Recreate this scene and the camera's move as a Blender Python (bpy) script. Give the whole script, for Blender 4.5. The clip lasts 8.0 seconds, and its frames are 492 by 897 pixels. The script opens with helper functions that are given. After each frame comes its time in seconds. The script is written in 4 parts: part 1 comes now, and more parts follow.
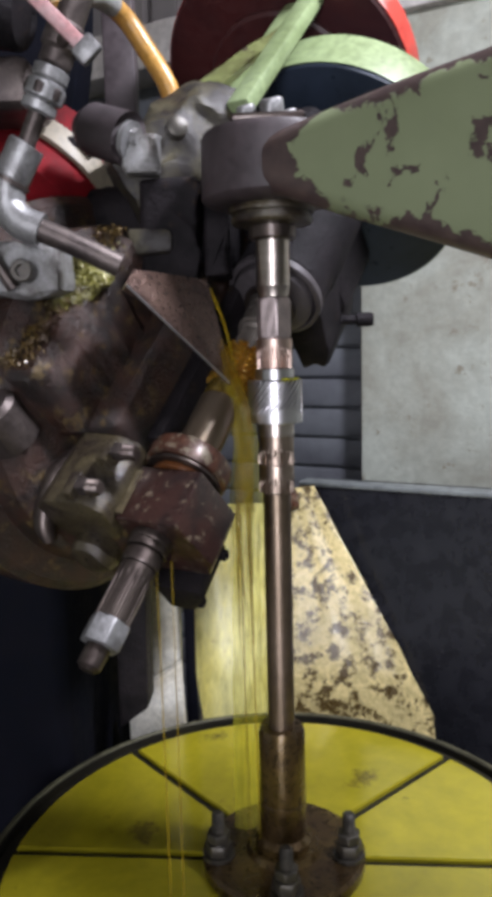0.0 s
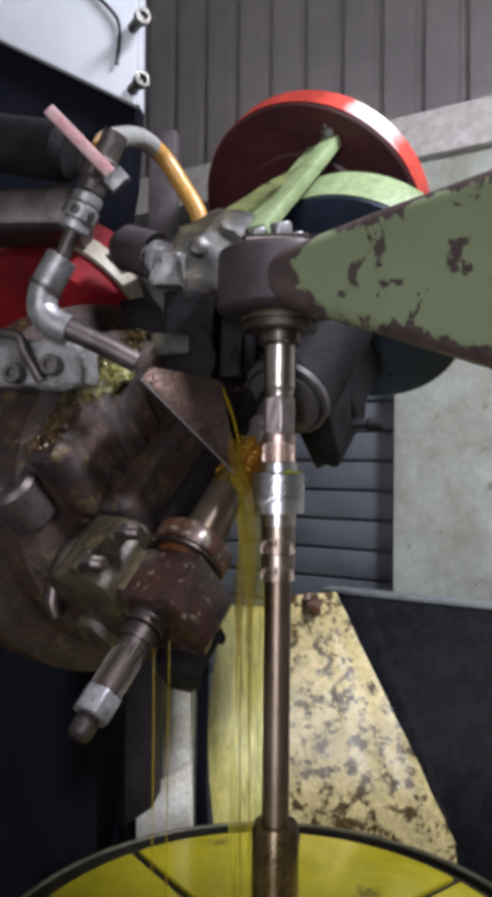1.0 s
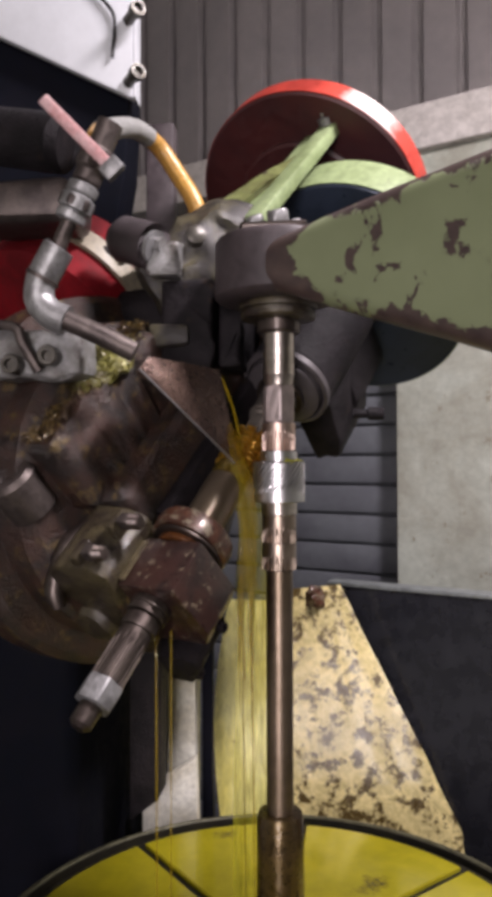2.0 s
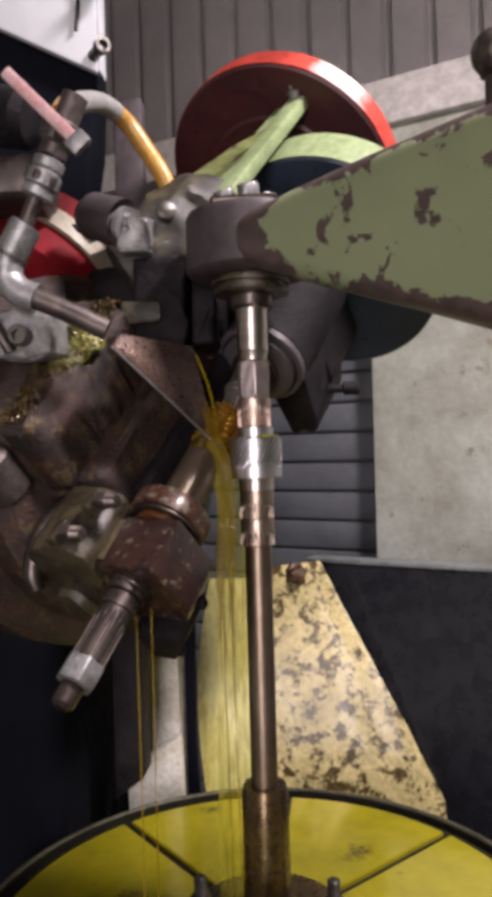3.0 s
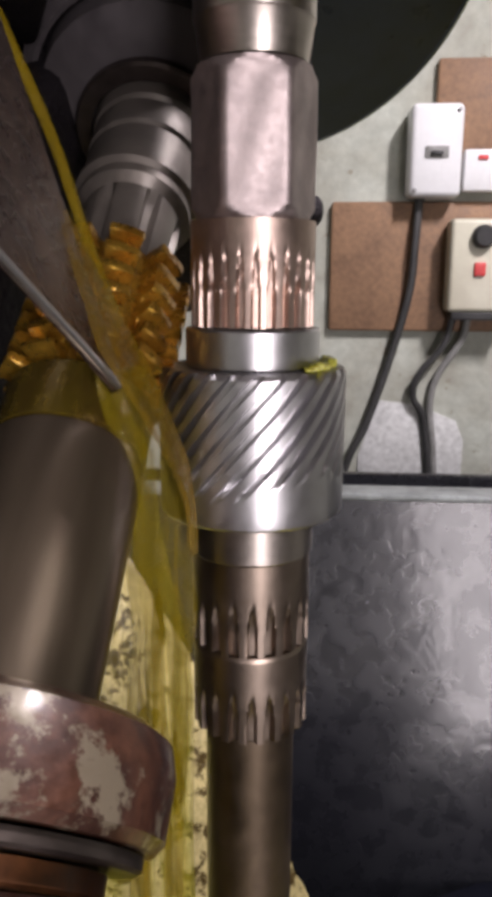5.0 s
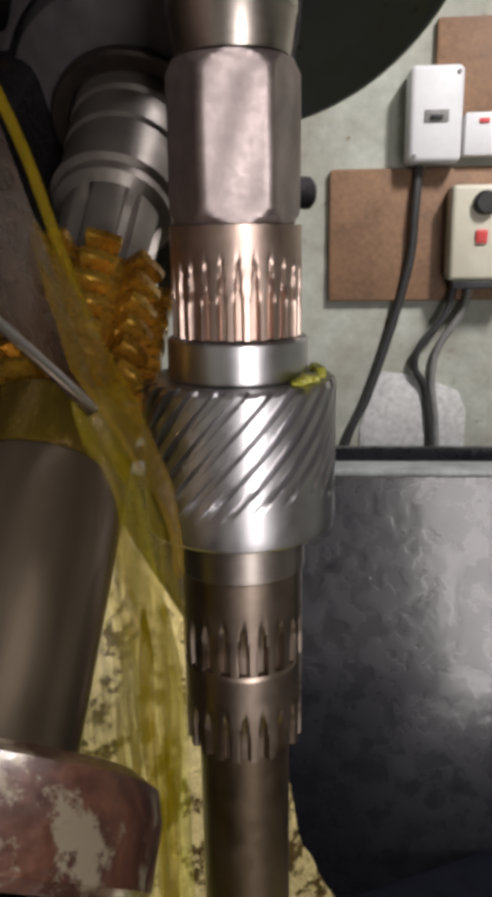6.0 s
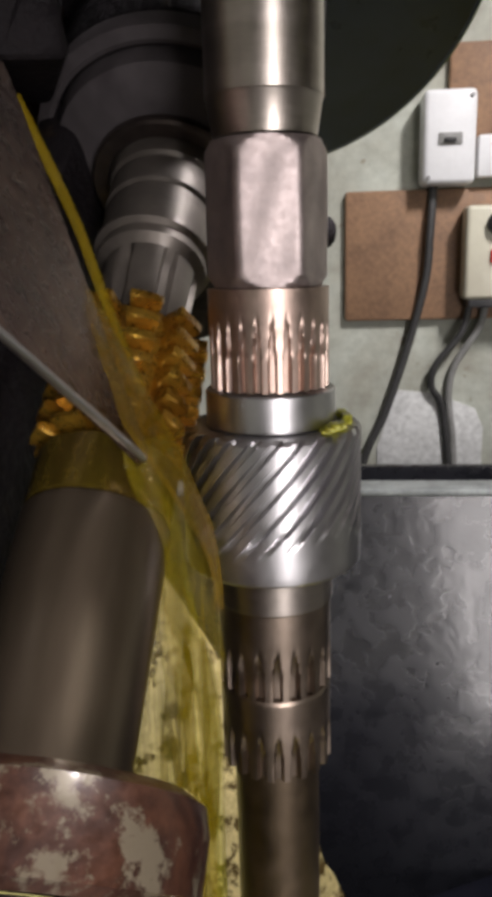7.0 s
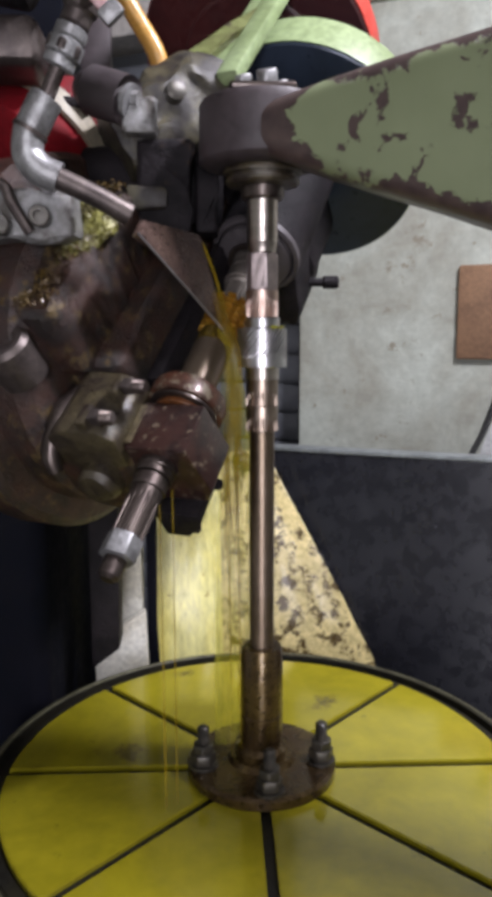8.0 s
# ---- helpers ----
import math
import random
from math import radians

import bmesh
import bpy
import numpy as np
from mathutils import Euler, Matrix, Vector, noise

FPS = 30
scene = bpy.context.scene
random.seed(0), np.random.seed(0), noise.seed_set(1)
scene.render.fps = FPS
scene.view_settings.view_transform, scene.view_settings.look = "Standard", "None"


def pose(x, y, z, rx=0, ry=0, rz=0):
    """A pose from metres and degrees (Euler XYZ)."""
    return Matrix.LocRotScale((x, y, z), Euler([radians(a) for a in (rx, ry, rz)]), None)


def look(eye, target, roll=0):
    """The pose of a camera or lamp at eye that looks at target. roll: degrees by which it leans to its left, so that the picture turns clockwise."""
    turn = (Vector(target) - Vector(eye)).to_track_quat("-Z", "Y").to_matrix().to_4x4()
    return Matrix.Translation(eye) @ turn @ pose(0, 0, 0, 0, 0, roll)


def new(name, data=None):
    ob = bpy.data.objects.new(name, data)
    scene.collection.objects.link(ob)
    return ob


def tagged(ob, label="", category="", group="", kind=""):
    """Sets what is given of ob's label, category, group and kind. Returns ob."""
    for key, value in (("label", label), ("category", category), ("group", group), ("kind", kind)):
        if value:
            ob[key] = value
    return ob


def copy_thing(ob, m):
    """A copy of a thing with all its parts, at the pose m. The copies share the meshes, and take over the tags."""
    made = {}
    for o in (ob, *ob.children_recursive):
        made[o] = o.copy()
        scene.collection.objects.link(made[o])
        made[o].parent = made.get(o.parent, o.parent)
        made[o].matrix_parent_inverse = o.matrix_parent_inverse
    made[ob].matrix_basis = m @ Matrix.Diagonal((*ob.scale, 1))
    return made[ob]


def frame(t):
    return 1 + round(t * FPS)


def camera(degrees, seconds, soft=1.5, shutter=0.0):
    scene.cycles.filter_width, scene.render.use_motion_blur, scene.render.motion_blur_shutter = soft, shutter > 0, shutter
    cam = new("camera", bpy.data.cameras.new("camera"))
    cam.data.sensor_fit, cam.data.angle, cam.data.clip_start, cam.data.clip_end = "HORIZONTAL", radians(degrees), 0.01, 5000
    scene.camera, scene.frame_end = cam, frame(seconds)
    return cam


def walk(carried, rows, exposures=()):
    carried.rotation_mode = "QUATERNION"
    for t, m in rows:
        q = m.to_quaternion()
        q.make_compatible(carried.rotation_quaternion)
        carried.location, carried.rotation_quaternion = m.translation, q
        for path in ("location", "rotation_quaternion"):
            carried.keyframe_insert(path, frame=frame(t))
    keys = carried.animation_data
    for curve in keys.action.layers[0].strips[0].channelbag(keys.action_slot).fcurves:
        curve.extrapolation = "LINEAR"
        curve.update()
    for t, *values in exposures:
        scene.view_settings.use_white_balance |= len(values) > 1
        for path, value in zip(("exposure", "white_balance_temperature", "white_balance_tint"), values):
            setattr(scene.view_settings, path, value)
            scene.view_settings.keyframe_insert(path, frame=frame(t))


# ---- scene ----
cam = camera(36.0, 8.0, soft=6.0)
PATH = [
    (0, (0.054, -0.045, 1.408), (-0.035, 1.936, 1.142), -1.4),
    (0.5, (0.112, -0.081, 1.383), (-0.129, 1.903, 1.329), -1.0),
    (1, (0.109, -0.093, 1.379), (-0.109, 1.895, 1.425), 0.6),
    (2.5, (0.116, -0.088, 1.362), (-0.106, 1.899, 1.396), -0.8),
    (3, (0.116, -0.087, 1.361), (-0.057, 1.906, 1.355), -1.6),
    (3.3, (0.053, 0.011, 1.383), (0.014, 2.01, 1.336), -0.9),
    (3.5, (-0.005, 0.139, 1.394), (0.06, 2.136, 1.324), -0.4),
    (3.8, (-0.008, 0.261, 1.39), (0.156, 2.253, 1.31), -0.1),
    (4, (-0.009, 0.319, 1.387), (0.285, 2.295, 1.292), 0.1),
    (4.2, (-0.011, 0.39, 1.394), (0.36, 2.35, 1.254), 0.25),
    (4.35, (-0.017, 0.449, 1.402), (0.466, 2.38, 1.209), 0.4),
    (4.5, (-0.028, 0.508, 1.406), (0.592, 2.393, 1.151), 0.5),
    (4.7, (-0.043, 0.56, 1.397), (0.648, 2.405, 1.055), 0.7),
    (6, (-0.032, 0.582, 1.41), (0.659, 2.387, 0.895), -0.9),
    (6.5, (-0.035, 0.578, 1.416), (0.654, 2.39, 0.926), -1.0),
    (7, (-0.043, 0.568, 1.424), (0.612, 2.396, 0.947), -1.6),
    (7.2, (-0.064, 0.525, 1.426), (0.499, 2.387, 0.96), -1.2),
    (7.3, (-0.077, 0.481, 1.427), (0.547, 2.326, 0.971), -0.9),
    (7.5, (-0.092, 0.353, 1.427), (0.442, 2.234, 1.008), -0.4),
    (7.7, (-0.087, 0.177, 1.416), (0.296, 2.106, 1.052), 0.2),
    (8, (-0.035, -0.134, 1.363), (0.102, 1.839, 1.066), -0.1),
]
EXPOSURES = [
    (0.0, 0.12, 6300, 18), (1.2, 0.0, 6200, 17), (2.3, 0.08, 7200, 27), (3.5, 0.05, 7000, 27), (4.0, 0.3, 6000, 18),
    (4.5, 0.18, 6900, 30), (4.7, 0.18, 6900, 28), (6.0, -0.02, 7000, 17), (7.0, 0.0, 7000, 17), (7.5, 0.36, 6500, 2), (8.0, 0.12, 6400, 20),
]
walk(cam, [(t, look(eye, target, roll)) for t, eye, target, roll in PATH], EXPOSURES)

# world, lamps
world = bpy.data.worlds.new("world")
scene.world = world
world.use_nodes = True
world.node_tree.nodes["Background"].inputs[0].default_value = (0.55, 0.6, 0.7, 1)
world.node_tree.nodes["Background"].inputs[1].default_value = 0.25


def area_lamp(name, eye, target, sx, sy, watts, colour):
    data = bpy.data.lights.new(name, "AREA")
    data.shape, data.size, data.size_y, data.energy, data.color = "RECTANGLE", sx, sy, watts, colour
    ob = new(name, data)
    ob.matrix_world = look(eye, target)
    return ob


TUBES = [((1.0, 0.42, 3.0), 74)]
for eye, watts in TUBES:
    area_lamp("tube_light", (eye[0], eye[1], eye[2] - 0.08), (eye[0] - 0.75, eye[1] + 0.2, 0.8), 0.5, 0.14, watts, (0.93, 0.96, 1.0))
# daylight through the doorway behind the camera
area_lamp("daylight", (-0.2, -2.96, 1.32), (-0.2, 0.8, 1.32), 0.95, 2.4, 80, (0.96, 0.98, 1.0))

# ---------------------------------------------------------------- materials


def nodes_of(name):
    m = bpy.data.materials.new(name)
    m.use_nodes = True
    t = m.node_tree
    return m, t, t.nodes["Principled BSDF"]


def noise_node(t, scale, detail=6.0, rough=0.6, stretch=None, dist=0.0):
    c = t.nodes.new("ShaderNodeTexCoord")
    n = t.nodes.new("ShaderNodeTexNoise")
    n.inputs["Scale"].default_value, n.inputs["Detail"].default_value = scale, detail
    n.inputs["Roughness"].default_value, n.inputs["Distortion"].default_value = rough, dist
    g = t.nodes.new("ShaderNodeNewGeometry")
    if stretch:
        mp = t.nodes.new("ShaderNodeMapping")
        mp.inputs["Scale"].default_value = stretch
        t.links.new(c.outputs["Object"], mp.inputs["Vector"])
        t.links.new(mp.outputs[0], n.inputs["Vector"])
    else:
        t.links.new(g.outputs["Position"], n.inputs["Vector"])
    return n.outputs["Fac"]


def ramp(t, fac, *stops):
    r = t.nodes.new("ShaderNodeValToRGB")
    while len(r.color_ramp.elements) < len(stops):
        r.color_ramp.elements.new(0.5)
    for e, (p, c) in zip(r.color_ramp.elements, stops):
        e.position = p
        e.color = (*c, 1) if isinstance(c, tuple) else (c, c, c, 1)
    t.links.new(fac, r.inputs[0])
    return r.outputs[0]


def mix(t, fac, a, b):
    m = t.nodes.new("ShaderNodeMix")
    m.data_type = "RGBA"
    for sock, v in ((m.inputs[0], fac), (m.inputs[6], a), (m.inputs[7], b)):
        if isinstance(v, tuple):
            sock.default_value = (*v, 1)
        elif isinstance(v, float):
            sock.default_value = v
        else:
            t.links.new(v, sock)
    return m.outputs[2]


def bump(t, p, fac, strength, dist):
    b = t.nodes.new("ShaderNodeBump")
    b.inputs["Strength"].default_value, b.inputs["Distance"].default_value = strength, dist
    t.links.new(fac, b.inputs["Height"])
    t.links.new(b.outputs[0], p.inputs["Normal"])
    t.links.new(b.outputs[0], p.inputs["Coat Normal"])


def two_tone(name, a, b, scale, rough=(0.35, 0.6), metal=0.0, lo=0.4, hi=0.62, fine=9.0, bumps=0.25, dist=0.002, coat=0.0, grime_glints=None, stretch=None, grain=(0.72, 1.12), spec=0.5):
    """Two colours in patches, a fine grain over both, and spots of dirt, on one casting of painted glint."""
    m, t, p = nodes_of(name)
    big = noise_node(t, scale, 7, 0.62, stretch, 0.4)
    small = noise_node(t, scale * fine, 5, 0.6, stretch)
    col = mix(t, ramp(t, big, (lo, 0.0), (hi, 1.0)), a, b)
    shade = ramp(t, small, (0.3, grain[0]), (0.7, grain[1]))
    mm = t.nodes.new("ShaderNodeMix")
    mm.data_type, mm.blend_type = "RGBA", "MULTIPLY"
    mm.inputs[0].default_value = 1.0
    t.links.new(col, mm.inputs[6])
    t.links.new(shade, mm.inputs[7])
    col = mm.outputs[2]
    if grime_glints:
        spots = noise_node(t, grime_glints[0], 8, 0.7)
        col = mix(t, ramp(t, spots, (grime_glints[1], 0.0), (grime_glints[1] + 0.06, 1.0)), col, grime_glints[2])
    t.links.new(col, p.inputs["Base Color"])
    t.links.new(ramp(t, small, (0.3, rough[0]), (0.7, rough[1])), p.inputs["Roughness"])
    p.inputs["Metallic"].default_value = metal
    p.inputs["Coat Weight"].default_value = coat
    p.inputs["Specular IOR Level"].default_value = spec
    p.inputs["Coat Roughness"].default_value = 0.12
    bump(t, p, small, bumps, dist)
    return m


steel = two_tone("turned_steel", (0.56, 0.50, 0.46), (0.45, 0.40, 0.36), 22, (0.28, 0.38), 1.0, bumps=0.0, dist=0.0004, stretch=(1, 1, 5), grain=(0.95, 1.03))
steel_pink = two_tone("fresh_cut_steel", (0.66, 0.50, 0.43), (0.52, 0.39, 0.34), 30, (0.36, 0.48), 1.0, bumps=0.03, dist=0.0004, grain=(0.92, 1.05))
steel_hex = two_tone("milled_steel", (0.60, 0.51, 0.50), (0.46, 0.39, 0.385), 70, (0.46, 0.60), 1.0, bumps=0.15, dist=0.0004, grain=(0.92, 1.05))
steel_bright = two_tone("ground_steel", (0.64, 0.63, 0.65), (0.55, 0.54, 0.56), 14, (0.30, 0.38), 1.0, bumps=0.0, dist=0.0004, grain=(0.92, 1.05))
steel_rod = two_tone("oiled_steel_rod", (0.33, 0.25, 0.19), (0.23, 0.172, 0.122), 14, (0.34, 0.46), 1.0, bumps=0.03, dist=0.0005, coat=0.2, grain=(0.92, 1.05))
steel_spline = two_tone("brown_tinted_steel", (0.44, 0.35, 0.29), (0.33, 0.26, 0.21), 14, (0.32, 0.42), 1.0, bumps=0.03, dist=0.0005, grain=(0.9, 1.05))
steel_dark = two_tone("dark_oily_steel", (0.085, 0.066, 0.060), (0.13, 0.105, 0.092), 18, (0.32, 0.5), 0.9, bumps=0.08, dist=0.0006, coat=0.25, grain=(0.85, 1.06))
spacer_mat = two_tone("oiled_spacer_steel", (0.230, 0.180, 0.130), (0.150, 0.112, 0.075), 9, (0.28, 0.42), 0.75, bumps=0.03, dist=0.0005, coat=0.2, stretch=(1, 1, 0.25), grain=(0.9, 1.04))
spacer_oily = two_tone("yellow_oiled_steel", (0.42, 0.30, 0.03), (0.17, 0.10, 0.03), 30, (0.15, 0.3), 0.7, bumps=0.2, coat=0.6, stretch=(1, 1, 0.4))
sleeve_mat = two_tone("oily_brown_steel", (0.075, 0.045, 0.020), (0.13, 0.085, 0.028), 14, (0.2, 0.4), 0.7, bumps=0.15, coat=0.5)
hob_mat = two_tone("gold_oiled_cutter", (0.66, 0.38, 0.05), (0.38, 0.17, 0.02), 45, (0.2, 0.4), 0.75, bumps=0.2, coat=0.6)
# the golden spots are wet glints painted into the casting's colour
cast_red = two_tone("oily_red_brown_casting", (0.044, 0.018, 0.011), (0.013, 0.008, 0.007), 26, (0.3, 0.6), 0.0, bumps=0.9, dist=0.004, coat=0.2, grime_glints=(48, 0.56, (0.10, 0.066, 0.022)))
cast_dark = two_tone("oily_black_casting", (0.016, 0.013, 0.015), (0.007, 0.006, 0.007), 24, (0.45, 0.75), 0.0, bumps=0.6, dist=0.004, coat=0.0, spec=0.14, grime_glints=(40, 0.62, (0.034, 0.023, 0.016)))
spindle_mat = two_tone("grey_oily_spindle_iron", (0.19, 0.165, 0.145), (0.12, 0.104, 0.092), 16, (0.35, 0.5), 0.5, bumps=0.2, dist=0.001, coat=0.1, grain=(0.85, 1.06))
block_mat = two_tone("worn_maroon_paint", (0.044, 0.018, 0.014), (0.020, 0.010, 0.009), 30, (0.25, 0.5), 0.1, bumps=0.3, dist=0.0012, coat=0.3, grime_glints=(95, 0.575, (0.15, 0.115, 0.08)))
rust_ring = two_tone("rusty_cream_flange", (0.105, 0.040, 0.022), (0.045, 0.016, 0.010), 45, (0.3, 0.5), 0.2, lo=0.42, hi=0.58, bumps=0.1, dist=0.0008, coat=0.25, grime_glints=(75, 0.53, (0.18, 0.145, 0.10)))
clamp_mat = two_tone("worn_olive_paint", (0.075, 0.060, 0.032), (0.024, 0.017, 0.013), 34, (0.22, 0.45), 0.1, bumps=0.6, dist=0.002, coat=0.5, lo=0.40, hi=0.64)
spindle_dark = two_tone("lit_dull_grey_spindle", (0.075, 0.066, 0.069), (0.050, 0.043, 0.046), 14, (0.4, 0.6), 0.1, bumps=0.15, dist=0.0012, grain=(0.85, 1.06), spec=0.3)
rust_orange = two_tone("orange_rust_stain", (0.17, 0.058, 0.015), (0.07, 0.025, 0.010), 40, (0.35, 0.55), 0.2, bumps=0.15, dist=0.0008, coat=0.2)
strip_mat = two_tone("olive_cream_paint", (0.13, 0.105, 0.055), (0.045, 0.032, 0.02), 45, (0.3, 0.5), bumps=0.4, coat=0.3)
pale_oily = two_tone("pale_oily_casting", (0.30, 0.30, 0.30), (0.10, 0.09, 0.08), 30, (0.25, 0.5), 0.2, bumps=0.6, dist=0.003, coat=0.4)
neck_mat = two_tone("grimy_olive_casting", (0.065, 0.056, 0.030), (0.018, 0.014, 0.012), 30, (0.4, 0.7), 0.0, bumps=0.4, dist=0.003, coat=0.08, lo=0.4, hi=0.56)
arm_dark = two_tone("stained_purple_grey_iron", (0.060, 0.046, 0.050), (0.038, 0.029, 0.031), 9, (0.42, 0.7), 0.0, bumps=0.35, dist=0.002)
# unlit disc face: its shade and bluish sheen are put into the colour
disc_dark = two_tone("shaded_blue_disc_face", (0.036, 0.050, 0.078), (0.024, 0.034, 0.052), 8, (0.26, 0.38), 0.2, bumps=0.08, grain=(0.9, 1.05))
green_mat = two_tone("light_green_enamel", (0.25, 0.32, 0.16), (0.18, 0.235, 0.105), 12, (0.35, 0.55), bumps=0.15, grime_glints=(30, 0.64, (0.05, 0.05, 0.02)))
green_worn = two_tone("oily_green_enamel", (0.16, 0.185, 0.062), (0.075, 0.075, 0.026), 16, (0.3, 0.55), bumps=0.3, coat=0.3, grime_glints=(22, 0.58, (0.04, 0.03, 0.018)))
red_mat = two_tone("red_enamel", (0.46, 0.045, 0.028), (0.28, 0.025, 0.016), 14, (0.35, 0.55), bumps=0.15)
# shaded copy of the rim's red for the unlit face
red_face_shade = two_tone("shaded_red_disc_face", (0.060, 0.013, 0.013), (0.038, 0.010, 0.011), 9, (0.4, 0.6), bumps=0.15, grain=(0.9, 1.05))
# drum's red darkened: the shadow over it is put into the colour
drum_red = two_tone("shaded_red_enamel", (0.18, 0.006, 0.010), (0.09, 0.004, 0.006), 9, (0.6, 0.75), bumps=0.1, spec=0.15)
cream_mat = two_tone("cream_enamel", (0.28, 0.245, 0.18), (0.2, 0.17, 0.12), 12, (0.4, 0.6))
zinc_mat = two_tone("galvanised_pipe", (0.40, 0.40, 0.405), (0.21, 0.205, 0.205), 34, (0.36, 0.56), 0.7, bumps=0.35, dist=0.001, grain=(0.75, 1.08))
pipe_mat = two_tone("dull_iron_pipe", (0.12, 0.098, 0.090), (0.065, 0.052, 0.050), 30, (0.38, 0.58), 0.7, bumps=0.25, dist=0.0008)
hood_mat = two_tone("oily_brown_sheet", (0.20, 0.128, 0.10), (0.10, 0.062, 0.052), 24, (0.20, 0.40), 0.75, bumps=0.35, dist=0.003, coat=0.6)
hose_mat = two_tone("amber_rubber_hose", (0.52, 0.27, 0.05), (0.42, 0.22, 0.05), 20, (0.3, 0.5), coat=0.2)
pink_mat = two_tone("faded_red_grip", (0.60, 0.40, 0.40), (0.50, 0.24, 0.24), 30, (0.4, 0.6))
case_mat = two_tone("pale_grey_panel", (0.58, 0.60, 0.63), (0.52, 0.54, 0.57), 5, (0.35, 0.5), bumps=0.03, grain=(0.95, 1.03))
table_yellow = two_tone("oil_wet_yellow_table", (0.36, 0.31, 0.014), (0.25, 0.215, 0.010), 5, (0.06, 0.16), 0.1, bumps=0.12, dist=0.001, coat=0.9, grime_glints=(9, 0.62, (0.12, 0.095, 0.010)), grain=(0.9, 1.06))
table_dark = two_tone("black_oily_iron", (0.010, 0.009, 0.007), (0.018, 0.016, 0.009), 14, (0.4, 0.6), 0.0, bumps=0.3, spec=0.25)
rim_light = two_tone("worn_oily_rim", (0.12, 0.115, 0.07), (0.07, 0.065, 0.04), 18, (0.25, 0.45), 0.3)
stud_mat = two_tone("black_oxide_bolt", (0.05, 0.046, 0.040), (0.085, 0.075, 0.06), 60, (0.32, 0.5), 0.6, coat=0.3, grain=(0.85, 1.06))
plate_mat = two_tone("oil_splashed_cream_plate", (0.72, 0.59, 0.27), (0.52, 0.43, 0.20), 8, (0.15, 0.4), bumps=0.45, dist=0.002, coat=0.5, grime_glints=(30, 0.505, (0.085, 0.055, 0.018)))
plate_yellow = two_tone("wet_yellow_sheet", (0.90, 0.84, 0.36), (0.82, 0.72, 0.20), 9, (0.25, 0.45), bumps=0.5, dist=0.003, coat=0.3, stretch=(1, 1, 0.3), grime_glints=(26, 0.64, (0.36, 0.25, 0.05)))
tank_mat = two_tone("glossy_black_tank", (0.011, 0.012, 0.015), (0.017, 0.017, 0.022), 3.0, (0.20, 0.36), 0.0, lo=0.3, hi=0.8, bumps=0.22, dist=0.004, coat=0.4, grime_glints=(110, 0.68, (0.25, 0.25, 0.29)), spec=0.45)
lip_mat = two_tone("worn_grey_lip", (0.34, 0.37, 0.37), (0.22, 0.24, 0.24), 20, (0.35, 0.6), 0.4)
plaster = two_tone("stained_pale_plaster", (0.50, 0.53, 0.465), (0.36, 0.36, 0.30), 4.5, (0.7, 0.9), bumps=0.4, dist=0.004, lo=0.40, hi=0.62, grime_glints=(13, 0.60, (0.27, 0.245, 0.185)), grain=(0.84, 1.06))
patch_mat = two_tone("whitewashed_patch", (0.66, 0.67, 0.66), (0.58, 0.59, 0.58), 9, (0.7, 0.9))
beam_mat = two_tone("dusty_white_beam", (0.62, 0.58, 0.55), (0.52, 0.48, 0.45), 4, (0.7, 0.9))
sheet_mat = two_tone("grey_corrugated_sheet", (0.46, 0.42, 0.41), (0.39, 0.36, 0.355), 2.5, (0.45, 0.65), 0.1, bumps=0.1, grain=(0.93, 1.04))
shutter_mat = two_tone("dark_grey_shutter", (0.15, 0.16, 0.18), (0.115, 0.12, 0.14), 5, (0.4, 0.6), 0.1, grain=(0.9, 1.05))
wood_mat = two_tone("brown_switch_board", (0.30, 0.17, 0.095), (0.23, 0.13, 0.075), 10, (0.5, 0.7), bumps=0.2, stretch=(1, 9, 1))
plastic_white = two_tone("white_plastic", (0.78, 0.79, 0.80), (0.73, 0.74, 0.75), 12, (0.32, 0.42), bumps=0.01, grain=(0.97, 1.02))
plastic_cream = two_tone("cream_plastic", (0.62, 0.60, 0.48), (0.56, 0.53, 0.42), 12, (0.32, 0.42), bumps=0.01, grain=(0.97, 1.02))
black_plastic = two_tone("black_plastic", (0.02, 0.02, 0.022), (0.03, 0.03, 0.03), 30, (0.35, 0.5))
red_plastic = two_tone("red_switch", (0.75, 0.08, 0.08), (0.65, 0.06, 0.06), 30, (0.35, 0.5))
cable_mat = two_tone("black_cable", (0.035, 0.035, 0.035), (0.05, 0.05, 0.05), 30, (0.45, 0.6))
cable_grey = two_tone("grey_cable", (0.28, 0.28, 0.27), (0.22, 0.22, 0.21), 30, (0.45, 0.6))
post_mat = two_tone("grimy_cream_post", (0.74, 0.72, 0.64), (0.52, 0.48, 0.38), 12, (0.4, 0.7), bumps=0.2)
concrete = two_tone("oily_concrete", (0.10, 0.095, 0.085), (0.06, 0.055, 0.05), 3, (0.5, 0.8), bumps=0.4)
# near-black with hardly any gloss: shade put into the colour
column_mat = two_tone("shade_dark_blue_casting", (0.004, 0.005, 0.009), (0.006, 0.006, 0.010), 6, (0.6, 0.85), bumps=0.2, spec=0.06)
swarf_mat = two_tone("brown_swarf", (0.14, 0.09, 0.02), (0.05, 0.028, 0.014), 30, (0.25, 0.5), 0.2, bumps=0.3, coat=0.4)
